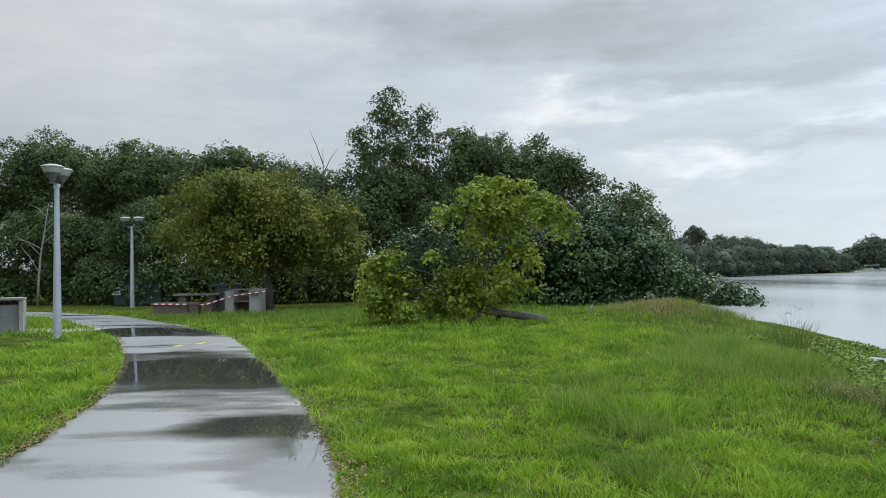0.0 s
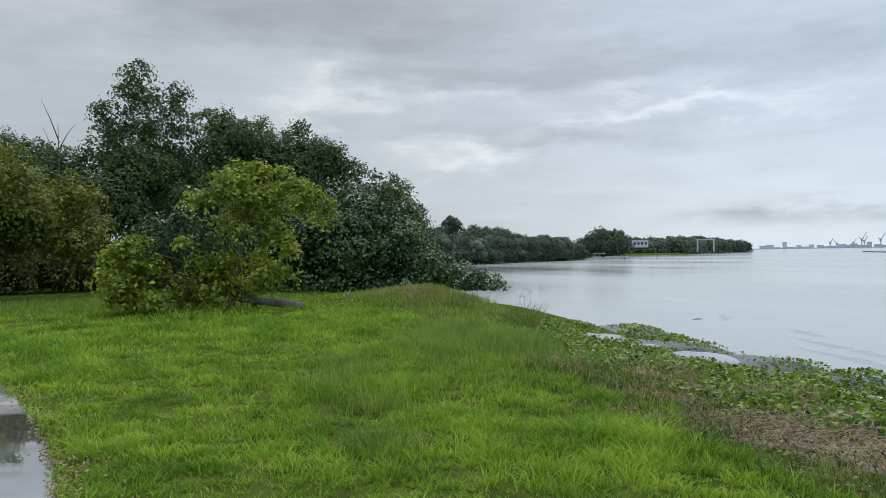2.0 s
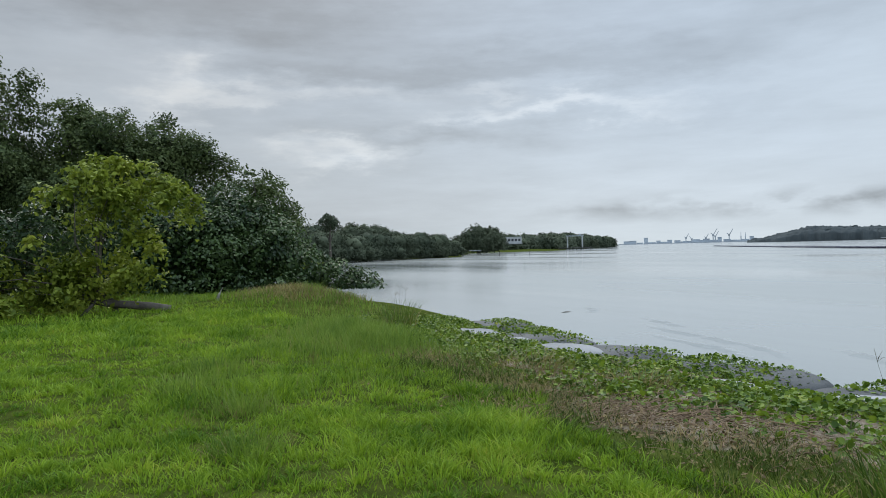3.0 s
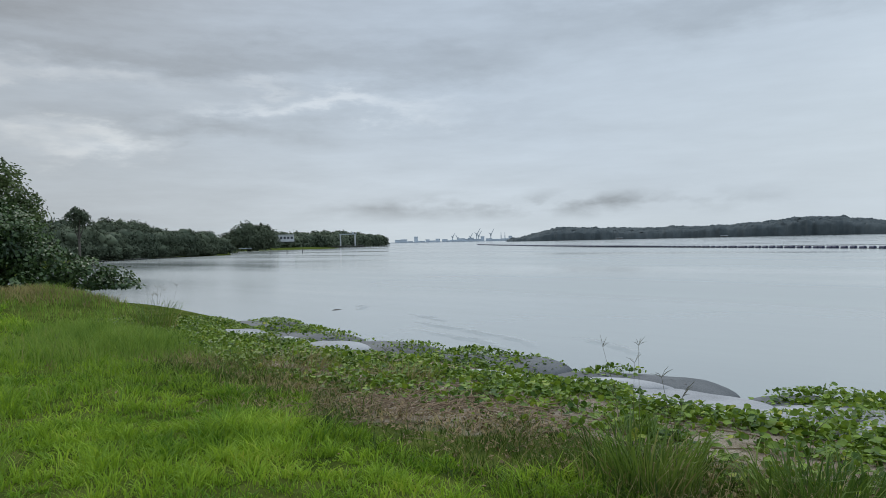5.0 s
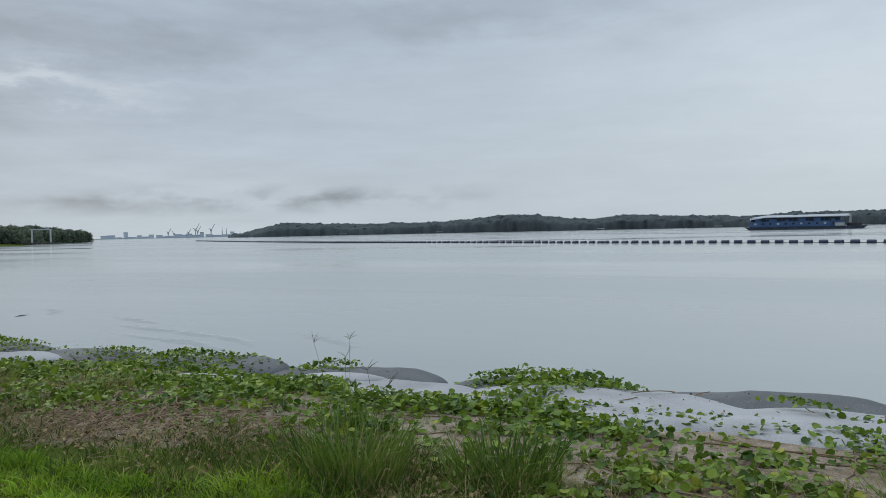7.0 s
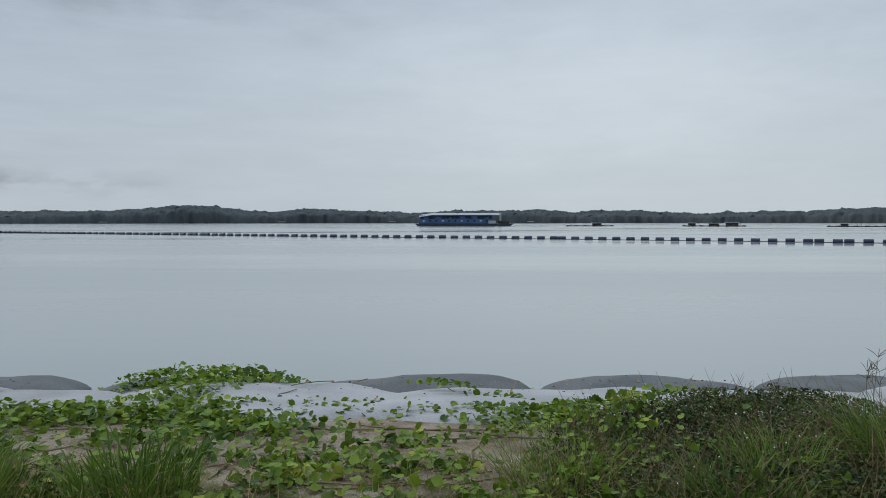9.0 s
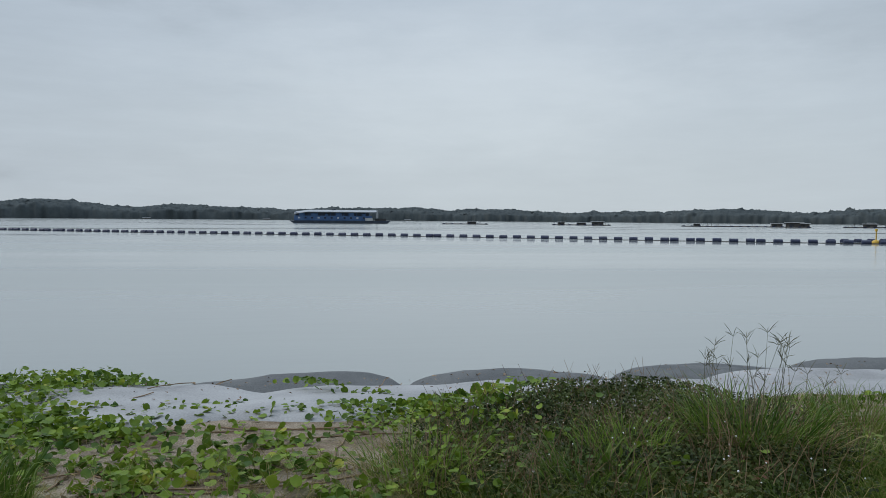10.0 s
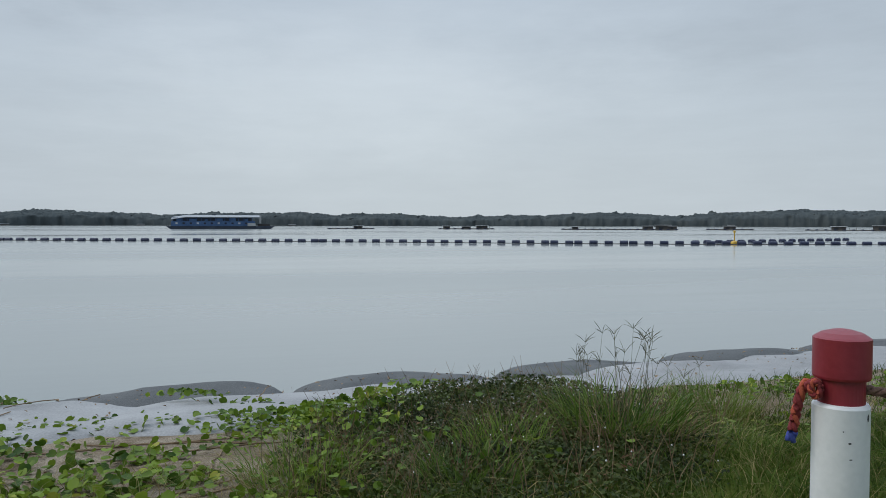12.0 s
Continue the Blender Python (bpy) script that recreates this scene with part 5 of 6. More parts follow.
def build_debris():
    rr = random.Random(12)
    bm = bmesh.new()
    for _ in range(950):
        x, y = 5.6 + rr.gauss(0, 0.65), 5.0 + rr.gauss(0, 0.9)
        a, ln = rr.gauss(0.3, 0.5), rr.uniform(0.06, 0.34)
        z = float(ground_z(x, y)) + rr.uniform(0.004, 0.05)
        dz = rr.uniform(-0.03, 0.03)
        mid = (x + 0.02 * math.cos(a + 1.5), y + 0.02 * math.sin(a + 1.5), z + 0.012)
        w = rr.uniform(0.002, 0.007)
        tube([(x - ln / 2 * math.cos(a), y - ln / 2 * math.sin(a), z - dz), mid, (x + ln / 2 * math.cos(a), y + ln / 2 * math.sin(a), z + dz)], [w, w, w * 0.6], 4, bm)
    tagged(part("driftwood_twigs", bm, M_TWIG), "washed-up dead twigs and reed stems on sand", "twigs", kind="stuff")
    # bits of wrack on the bags and the sand
    n = 900
    x, y = RNG.uniform(6.3, 10.2, n), RNG.uniform(-12, 12, n)
    c = np.stack([x, y, surface_z(x, y) + 0.012], 1)
    ob = leaf_cloud("wrack", c, np.array([0, 0, 1.0]) + RNG.normal(size=c.shape) * 0.3, 0.045, M_TWIG)
    tagged(ob, "dark bits of wrack and dead leaf on the bags", "wrack", kind="stuff")
    # dead leaf and straw bits between the lawn and the creepers
    n = 9000
    x, y = RNG.uniform(3.2, 6.6, n), RNG.uniform(0.5, 10, n)
    d = shore_gap(x, y)
    ok = np.exp(-(((d - 5.6) / 0.8) ** 2)) * np.clip(0.7 + 0.6 * vnoise(x, y, 1.2, 7), 0, 1) > RNG.uniform(0, 1, n)
    c = np.stack([x, y, ground_z(x, y) + RNG.uniform(0.005, 0.05, n)], 1)[ok]
    ob = leaf_cloud("bank_litter", c, np.array([0, 0, 1.0]) + RNG.normal(size=c.shape) * 0.35, 0.05, M_LITTER)
    tagged(ob, "brown dead leaves and straw bits on the bank", "leaf litter", kind="stuff")
    # dead leaves along the path's edge
    n = 4800
    i = RNG.integers(20, 150, n)
    left = RNG.uniform(0, 1, n) < 0.5
    p = np.where(left[:, None], LINE_L[i], LINE_R[i])
    off = np.where(left, -1, 1) * RNG.gamma(1.5, 0.095, n) - np.where(left, -1, 1) * 0.05
    x, y = p[:, 0] + off, p[:, 1] + RNG.uniform(-0.2, 0.2, n)
    c = np.stack([x, y, np.maximum(ground_z(x, y), 0.012) + RNG.uniform(0.012, 0.035, n)], 1)
    ob = leaf_cloud("leaf_litter", c, np.array([0, 0, 1.0]) + RNG.normal(size=c.shape) * 0.25, 0.036, M_LITTER)
    tagged(ob, "brown fallen leaves and dead grass along the path edge", "leaf litter", kind="stuff")


build_bags()
build_creepers()
build_mat()
build_tufts()
build_debris()


# ---- park things ----
def build_bollard():
    root = holder("rope_bollard", (2.028, -2.155, float(ground_z(2.028, -2.155))), "white steel bollard with a faded red cap and neck", "bollard")
    top = 1.146 - root.location.z
    r = 0.0635
    part("post", lathe([(r, -0.05), (r, top - 0.185), (r - 0.004, top - 0.178), (0.045, top - 0.176)], 96), M_WHITE, root, smooth=False)
    part("neck", lathe([(0.053, top - 0.180), (0.053, top - 0.112), (0.045, top - 0.111)], 36), M_REDPAINT, root, "dull red painted neck")
    part("cap", lathe([(r - 0.001, top - 0.118), (r + 0.001, top - 0.112), (r + 0.001, top - 0.022), (r - 0.004, top - 0.018), (r - 0.018, top - 0.009), (r - 0.042, top - 0.002), (0.008, top)], 96), M_REDPAINT, root, "faded red domed cap")
    # paint chips on the side that faces the lawn
    rr = random.Random(3)
    view = math.atan2(-0.65 + 2.15, 0.71 - 2.03)
    for da, dz, w, h in ((0.10, 0.235, 0.0018, 0.0018), (0.32, 0.262, 0.004, 0.002), (0.36, 0.300, 0.004, 0.0014), (0.30, 0.40, 0.005, 0.001), (0.42, 0.43, 0.004, 0.002), (0.55, 0.415, 0.003, 0.002), (1.1, 0.205, 0.004, 0.010)):
        bm = bmesh.new()
        bmesh.ops.create_circle(bm, cap_ends=True, segments=7, radius=1)
        for v in bm.verts:
            a = view - da * -1 + v.co.x * w / r
            k = 1 + rr.uniform(-0.25, 0.25)
            v.co = Vector(((r + 0.0006) * math.cos(a), (r + 0.0006) * math.sin(a), top - dz + v.co.y * h * k))
        part("paint_chip", bm, M_CHIP, root)
    return root, top


def strand_rope(name, pts, radius, mat, parent, label=""):
    """Three strands laid round a line."""
    pts = [Vector(p) for p in pts]
    fine = []
    for a, b in zip(pts, pts[1:]):
        k = max(2, int((b - a).length / 0.006))
        fine += [a.lerp(b, i / k) for i in range(k)]
    fine.append(pts[-1])
    bm = bmesh.new()
    for s in range(3):
        line = []
        for i, p in enumerate(fine):
            way = (fine[min(i + 1, len(fine) - 1)] - fine[max(i - 1, 0)]).normalized()
            side = way.cross(Vector((0.3, 0.2, 0.9))).normalized()
            up = side.cross(way)
            a = 2 * math.pi * s / 3 + i * 0.62
            line.append(p + radius * 0.56 * (math.cos(a) * side + math.sin(a) * up))
        tube(line, [radius * 0.53] * len(line), 6, bm)
    ob = part(name, bm, mat, parent, label, True)
    if mat is M_ROPE:
        ob.data.materials.append(M_ROPERED)
        n = len(ob.data.polygons) // 3
        for p in ob.data.polygons:
            p.material_index = int(p.index >= n)
    return ob


def build_rope(root, top):
    bx, by, bz = root.location
    rope = holder("barrier_rope", (bx, by, bz), "orange-red twisted rope knotted round the bollard", "rope")
    view = math.atan2(-0.65 - by, 0.71 - bx)
    left = view - 1.15
    lx, ly = math.cos(left), math.sin(left)
    h = top - 0.142
    side = Vector((math.cos(view - 1.57), math.sin(view - 1.57), 0))
    front = Vector((math.cos(view), math.sin(view), 0))
    # knot at the neck
    pts = []
    for k in range(40):
        a = k * 0.55
        c = side * 0.054 + front * 0.030 + Vector((0, 0, h))
        pts.append(c + side * (0.012 * math.cos(a) * (1 - k / 90)) + Vector((0, 0, 0.018 * math.sin(a))) + front * (0.016 + 0.010 * math.sin(a * 0.37)))
    strand_rope("knot", pts, 0.008, M_ROPE, rope, "faded orange knot")
    start = side * 0.060 + front * 0.040 + Vector((0, 0, h + 0.010))
    tail = [start + side * dx + Vector((0, 0, dz)) for dx, dz in ((0, 0), (0.014, 0.0), (0.026, -0.024), (0.034, -0.065), (0.042, -0.120))]
    strand_rope("hanging_end", tail, 0.0122, M_ROPE, rope)
    whip = [tail[-1], tail[-1] + side * 0.005 + Vector((0, 0, -0.026))]
    strand_rope("whipping", whip, 0.0125, M_BLUE, rope, "blue twine whipping")
    # the run that leaves towards the next post and lies down in the grass
    run = [-side * 0.045 + Vector((0, 0, h))]
    for k in range(1, 13):
        u = k / 12
        q = -side * (0.05 + 1.9 * u) - front * (0.15 * u)
        g = float(ground_z(bx + q.x, by + q.y)) - bz + 0.02
        run.append(q + Vector((0, 0, max(g, h - 0.10 * u - 1.0 * u * u))))
    strand_rope("rope_run", run, 0.012, M_ROPEOLD, rope, "weathered brown run of rope")


def lamp_post(x, y, turn, label):
    root = holder("street_lamp", (x, y, float(ground_z(x, y))), label, "lamp post", "park lamps", turn)
    part("pole", lathe([(0.115, -0.05), (0.115, 0.02), (0.10, 0.03), (0.098, 0.5), (0.082, 1.6), (0.066, 2.8), (0.056, 3.72)], 18), M_GALV, root, smooth=False)
    part("collar", lathe([(0.075, 3.66), (0.078, 3.70), (0.078, 3.74), (0.06, 3.76)], 18), M_GALV, root)
    part("crossarm", box(0.76, 0.055, 0.05, (0, 0, 3.74), 0.012), M_LAMPDARK, root)
    for sx in (-0.30, 0.30):
        head = part("lantern", lathe([(0.055, 3.79), (0.065, 3.84), (0.10, 3.88), (0.175, 3.99), (0.185, 4.0)], 20, (sx, 0, 0)), M_LAMPDARK, root, "dark funnel-shaped lantern body", True)
        part("diffuser", lathe([(0.185, 4.0), (0.225, 4.12), (0.23, 4.13)], 20, (sx, 0, 0)), M_LAMPPALE, head, "pale translucent ring", True)
        part("hood", lathe([(0.255, 4.13), (0.26, 4.15), (0.24, 4.17), (0.13, 4.205), (0.03, 4.215)], 20, (sx, 0, 0)), M_LAMPPALE, head, "pale shallow hood", True)
    return root


def cooking_pit(x, y, turn, label, number=False, w=1.15):
    root = holder("cooking_pit", (x, y, float(ground_z(x, y))), label, "barbecue pit", "barbecue pits", turn)
    part("side_wall", box(0.34, 0.75, 0.88, (-w / 2, 0, -0.03), 0.02), M_CONC, root)
    part("side_wall", box(0.44, 0.75, 0.90, (w / 2, 0, -0.03), 0.02), M_CONC, root)
    part("back_wall", box(w - 0.4, 0.1, 0.8, (-0.02, 0.31, -0.03), 0.015), M_CONCDARK, root, "smoke-stained brown back")
    part("hearth_slab", box(w - 0.4, 0.6, 0.08, (-0.02, -0.03, 0.42), 0.01), M_CONCDARK, root)
    for k in range(5):
        part("grill_bar", box(w - 0.42, 0.015, 0.015, (-0.02, -0.25 + 0.12 * k, 0.64), 0.003), M_STEELDARK, root)
    part("top_lip", box(w + 0.5, 0.10, 0.05, (0, 0.36, 0.86), 0.01), M_CONC, root)
    if number:
        cu = bpy.data.curves.new("painted_number", "FONT")
        cu.body, cu.size, cu.extrude, cu.align_x = "64", 0.30, 0.002, "CENTER"
        cu.materials.append(M_INK)
        ob = new("painted_number", cu)
        ob.parent = root
        ob.location, ob.rotation_euler = (w / 2, -0.378, 0.60), (radians(90), 0, 0)
    return root


def open_pit(x, y, turn, label):
    """A pit with thin side walls, recessed front panels and a rim."""
    root = holder("cooking_pit", (x, y, float(ground_z(x, y))), label, "barbecue pit", "barbecue pits", turn)
    for sx in (-0.72, 0.0, 0.72):
        part("side_wall", box(0.10, 0.8, 0.92, (sx, 0, -0.03), 0.012), M_CONC, root)
    part("front_panel", box(0.60, 0.06, 0.80, (0.36, -0.26, -0.03), 0.01), M_STONEGREY, root, "grey recessed panel")
    part("front_panel", box(0.60, 0.06, 0.80, (-0.36, -0.26, -0.03), 0.01), M_CONCDARK, root, "brown-stained recessed panel")
    part("rim", box(1.56, 0.86, 0.06, (0, 0, 0.89), 0.012), M_CONC, root, "pale chipped rim")
    part("back_wall", box(1.40, 0.08, 0.85, (0, 0.34, -0.03), 0.01), M_CONCDARK, root)
    return root


def picnic_table(x, y, turn):
    root = holder("picnic_table", (x, y, float(ground_z(x, y))), "brown-stained concrete picnic table with a grey top", "table", turn=turn)
    part("tabletop", box(1.75, 0.85, 0.08, (0, 0, 0.68), 0.015), M_STONEGREY, root, "weathered grey slab")
    part("pedestal", box(0.28, 0.6, 0.7, (-0.55, 0, -0.03), 0.015), M_CONCDARK, root)
    part("pedestal", box(0.28, 0.6, 0.7, (0.55, 0, -0.03), 0.015), M_CONCDARK, root)


def bench(x, y, w, turn=0):
    root = holder("stone_bench", (x, y, float(ground_z(x, y))), "low brown concrete bench beside the picnic table", "bench", "benches at the pits", turn)
    part("seat", box(w, 0.42, 0.09, (0, 0, 0.37), 0.015), M_CONCDARK, root)
    part("base", box(w - 0.08, 0.34, 0.40, (0, 0, -0.03), 0.012), M_CONCDARK, root)


def build_park():
    root, top = build_bollard()
    build_rope(root, top)
    lamp_post(-9.43, 17.85, 99, "grey steel park lamp post with twin lanterns on the lawn")
    lamp_post(-14.43, 33.9, 4, "grey steel park lamp post with twin lanterns beside the wood")
    cooking_pit(-7.42, 27.3, 0, "pale concrete barbecue pit wrapped in striped tape", True, 0.95)
    open_pit(-12.05, 19.5, 24, "stained concrete barbecue pit standing on the lawn")
    picnic_table(-9.35, 28.0, 3)
    bench(-10.1, 27.2, 1.35, 2)
    bench(-9.15, 26.9, 0.42, 0)
    bench(-8.65, 27.0, 0.36, 0)
    t = holder("stone_table", (-8.7, 29.8, 0.0), "dark grey slab table behind the barbecue pit", "table")
    part("tabletop", box(1.3, 0.9, 0.1, (0, 0, 0.98), 0.015), M_STEELDARK, t)
    part("base", box(1.0, 0.6, 1.0, (0, 0, -0.03), 0.015), M_STEELDARK, t)
    # paved pad under the pits
    pad = part("pit_paving", box(4.6, 2.6, 0.05, (-8.7, 28.2, -0.03), 0.01), M_CONC)
    tagged(pad, "grey concrete paving under the pits", "paving", kind="structure")
    pad = part("side_paving", box(3.0, 1.4, 0.05, (-11.0, 20.3, -0.03), 0.01), M_CONC)
    tagged(pad, "grey concrete paving beside the lawn pit", "paving", kind="structure")
    # cabinet with two small notices
    c = holder("service_cabinet", (-14.9, 36.0, 0.0), "dark green metal service cabinet at the edge of the wood", "cabinet")
    part("body", box(2.3, 0.8, 1.12, (0, 0, 0.0), 0.02), M_GREENBOX, c)
    part("lid", box(2.4, 0.9, 0.05, (0, 0, 1.12), 0.01), M_GREENBOX, c)
    for k in range(3):
        part("door", box(0.72, 0.03, 1.0, (-0.76 + 0.76 * k, -0.415, 0.05), 0.008), M_GREENBOX, c)
    for z, w in ((0.86, 0.28), (0.55, 0.40)):
        s = part("notice", box(w, 0.012, 0.2, (-1.0, -0.44, z), 0.003), M_WHITE, c, "small white notice plate")
        for k in range(2):
            part("text_bar", box(w * 0.7, 0.004, 0.03, (-1.0, -0.449, z + 0.05 + 0.07 * k), 0), M_INK, s)
    # striped tape strung round the pits
    tape = holder("barrier_tape", (-8.9, 26.6, 0.0), "red and white barrier tape strung round the pits", "tape")
    line = [(-1.85, 0.25, 0.40), (-0.5, 0.3, 0.37), (0.25, 0.0, 0.36), (0.7, 0.25, 0.52), (1.2, 0.3, 0.66), (2.35, 0.28, 0.80)]
    n = 34
    seg = [Vector(a) for a in line]
    total = [0.0]
    for a, b in zip(seg, seg[1:]):
        total.append(total[-1] + (b - a).length)

    def along(s):
        i = max(k for k in range(len(seg) - 1) if total[k] <= s + 1e-9)
        return seg[i].lerp(seg[i + 1], (s - total[i]) / (total[i + 1] - total[i]))

    for k in range(n):
        a, b = along(total[-1] * k / n), along(total[-1] * (k + 1) / n)
        bm = bmesh.new()
        up, deep = Vector((0, 0, 0.045)), Vector((0, 0.004, 0))
        vs = [bm.verts.new(p) for p in (a, b, b + up, a + up, a + deep, b + deep, b + up + deep, a + up + deep)]
        for f in ((0, 1, 2, 3), (7, 6, 5, 4), (0, 4, 5, 1), (3, 2, 6, 7)):
            bm.faces.new([vs[i] for i in f])
        part("white_stripe" if k % 2 else "red_stripe", bm, M_TAPEW if k % 2 else M_TAPER, tape)
    # yellow foot marks on the path
    for x, y in ((-5.45, 15.05), (-5.15, 15.55)):
        bm = bmesh.new()
        bmesh.ops.create_circle(bm, cap_ends=True, segments=20, radius=0.5)
        bmesh.ops.scale(bm, vec=(0.20, 0.36, 1), verts=bm.verts)
        ob = part("path_marking", bm, M_YELLOW)
        ob.location = (x, y, 0.031)
        tagged(ob, "worn yellow painted mark on the wet path", "road marking", kind="structure")
    # pale broken stake on the mound
    gz = float(ground_z(4.45, 22.2))
    stub = part("broken_stake", tube([(4.40, 22.2, gz - 0.05), (4.47, 22.2, gz + 0.16), (4.60, 22.22, gz + 0.40)], [0.05, 0.045, 0.02], 7), M_PALEBARK, None)
    tagged(stub, "pale bleached broken stake leaning out of the mound", "stake")
    # fallen trunk of the leaning tree and its prop
    log = part("fallen_trunk", tube([(2.9, 20.6, 0.02), (2.4, 20.65, 0.13), (1.9, 20.7, 0.2), (1.3, 20.7, 0.28), (0.7, 20.7, 0.42)], [0.12, 0.12, 0.11, 0.09, 0.06], 10), M_BARK, None, smooth=True)
    tagged(log, "rough grey-brown fallen trunk lying in the grass", "trunk")
    prop = part("forked_prop", tube([(0.72, 20.5, -0.05), (0.95, 20.55, 0.2), (1.1, 20.62, 0.34)], [0.05, 0.045, 0.035], 7), M_BARK, None, smooth=True)
    tagged(prop, "dark slanting branch that props the fallen trunk", "branch")


def bare_tree(x, y, h, mat, seed, label, spread=0.25):
    root = holder("bare_sapling", (x, y, float(ground_z(x, y))), label, "tree")
    rr = random.Random(seed)
    lean = rr.uniform(-0.12, 0.12)
    pts = [Vector((lean * h * u + 0.06 * math.sin(6 * u + seed), 0, h * u)) for u in (0, 0.25, 0.5, 0.75, 1.0)]
    part("trunk", tube(pts, [0.07, 0.06, 0.045, 0.03, 0.012], 7), mat, root, smooth=True)
    for k in range(7):
        u = rr.uniform(0.3, 0.9)
        p = pts[int(u * 4)].lerp(pts[int(u * 4) + 1], u * 4 - int(u * 4))
        s = rr.choice((-1, 1))
        e = p + Vector((s * spread * h * rr.uniform(0.5, 1), rr.uniform(-0.3, 0.3), h * rr.uniform(0.1, 0.28)))
        part("limb", tube([p, p.lerp(e, 0.5) + Vector((0, 0, 0.12)), e], [0.03, 0.02, 0.006], 5), mat, root, smooth=True)


build_park()
bare_tree(-20.6, 37.0, 5.2, M_PALEBARK, 2, "thin bare pale-barked sapling before the wood", 0.3)
bare_tree(-23.0, 37.5, 4.6, M_PALEBARK, 5, "thin bare pale-barked sapling before the wood", 0.22)
bare_tree(-6.3, 39.0, 8.1, M_BARK, 9, "dead leafless tree with thin twigs over the wood", 0.10)


# ---- on the water and beyond ----
def polar(az, rng):
    return 0.7 + rng * math.sin(radians(az)), -0.6 + rng * math.cos(radians(az))


def build_boom():
    line = smooth_line(np.array([(280, 250), (168, 112), (118, 33), (106, 12), (94, -13), (82, -33), (72, -50), (62, -72), (52, -96)], dtype=float), 400)
    s = np.concatenate([[0], np.cumsum(np.hypot(*np.diff(line, axis=0).T))])
    unit = lathe([(0.20, -0.46), (0.27, -0.44), (0.285, -0.41), (0.275, -0.38), (0.275, -0.06), (0.29, -0.03), (0.29, 0.03), (0.275, 0.06), (0.275, 0.38), (0.285, 0.41), (0.27, 0.44), (0.20, 0.46)], 12)
    me = bpy.data.meshes.new("boom_float")
    unit.to_mesh(me)
    unit.free()
    me.materials.append(M_DRUM)
    rr = random.Random(4)
    q = 0.0
    far_v, far_f, count = [], [], 0
    base = np.array([v.co[:] for v in me.vertices])
    while q < s[-1]:
        x, y = np.interp(q, s, line[:, 0]), np.interp(q, s, line[:, 1])
        x2, y2 = np.interp(q + 0.5, s, line[:, 0]), np.interp(q + 0.5, s, line[:, 1])
        a = math.atan2(y2 - y, x2 - x)
        m = Matrix.Translation((x, y, WATER_Z + 0.11 + rr.uniform(-0.02, 0.02))) @ Matrix.Rotation(a + rr.uniform(-0.08, 0.08), 4, "Z") @ Matrix.Rotation(radians(90), 4, "Y")
        if y < 60:
            ob = new("boom_float", me)
            ob.matrix_world = m
            tagged(ob, "navy blue plastic drum float of the barrier line", "float", "floats of the barrier line")
        else:
            R = np.array(m)
            far_v.append(base @ R[:3, :3].T + R[:3, 3])
            far_f.append(count)
            count += len(base)
        q += 1.72 if rr.random() > 0.09 else 1.05
    quads = np.array([list(p.vertices) for p in me.polygons if len(p.vertices) == 4])
    fm = raw_mesh("far_floats", np.concatenate(far_v), np.concatenate([quads + o for o in far_f]), M_DRUM)
    tagged(new("far_floats", fm), "distant run of navy blue drum floats", "float", kind="stuff")
    for k in range(16):
        x, y = 72 + 0.45 * k, -58.5 - 2.1 * k
        ob = new("boom_float", me)
        ob.matrix_world = Matrix.Translation((x, y, WATER_Z + 0.11)) @ Matrix.Rotation(radians(-77), 4, "Z") @ Matrix.Rotation(radians(90), 4, "Y")
        tagged(ob, "navy blue plastic drum float of the second barrier line", "float", "floats of the second line")
    cable = part("barrier_cable", tube([(p[0], p[1], WATER_Z + 0.03) for p in line[::6]], [0.03] * len(line[::6]), 4), M_TIMBER)
    tagged(cable, "dark cable that joins the drum floats", "cable")
    b = holder("marker_buoy", (67.8, -60.5, WATER_Z), "yellow marker buoy on the barrier line", "buoy")
    part("float_body", lathe([(0.25, -0.2), (0.42, 0.0), (0.42, 0.25), (0.2, 0.4)], 14), M_BUOY, b, smooth=True)
    part("mast", lathe([(0.07, 0.35), (0.06, 1.3), (0.13, 1.32), (0.13, 1.55), (0.05, 1.6)], 10), M_BUOY, b)


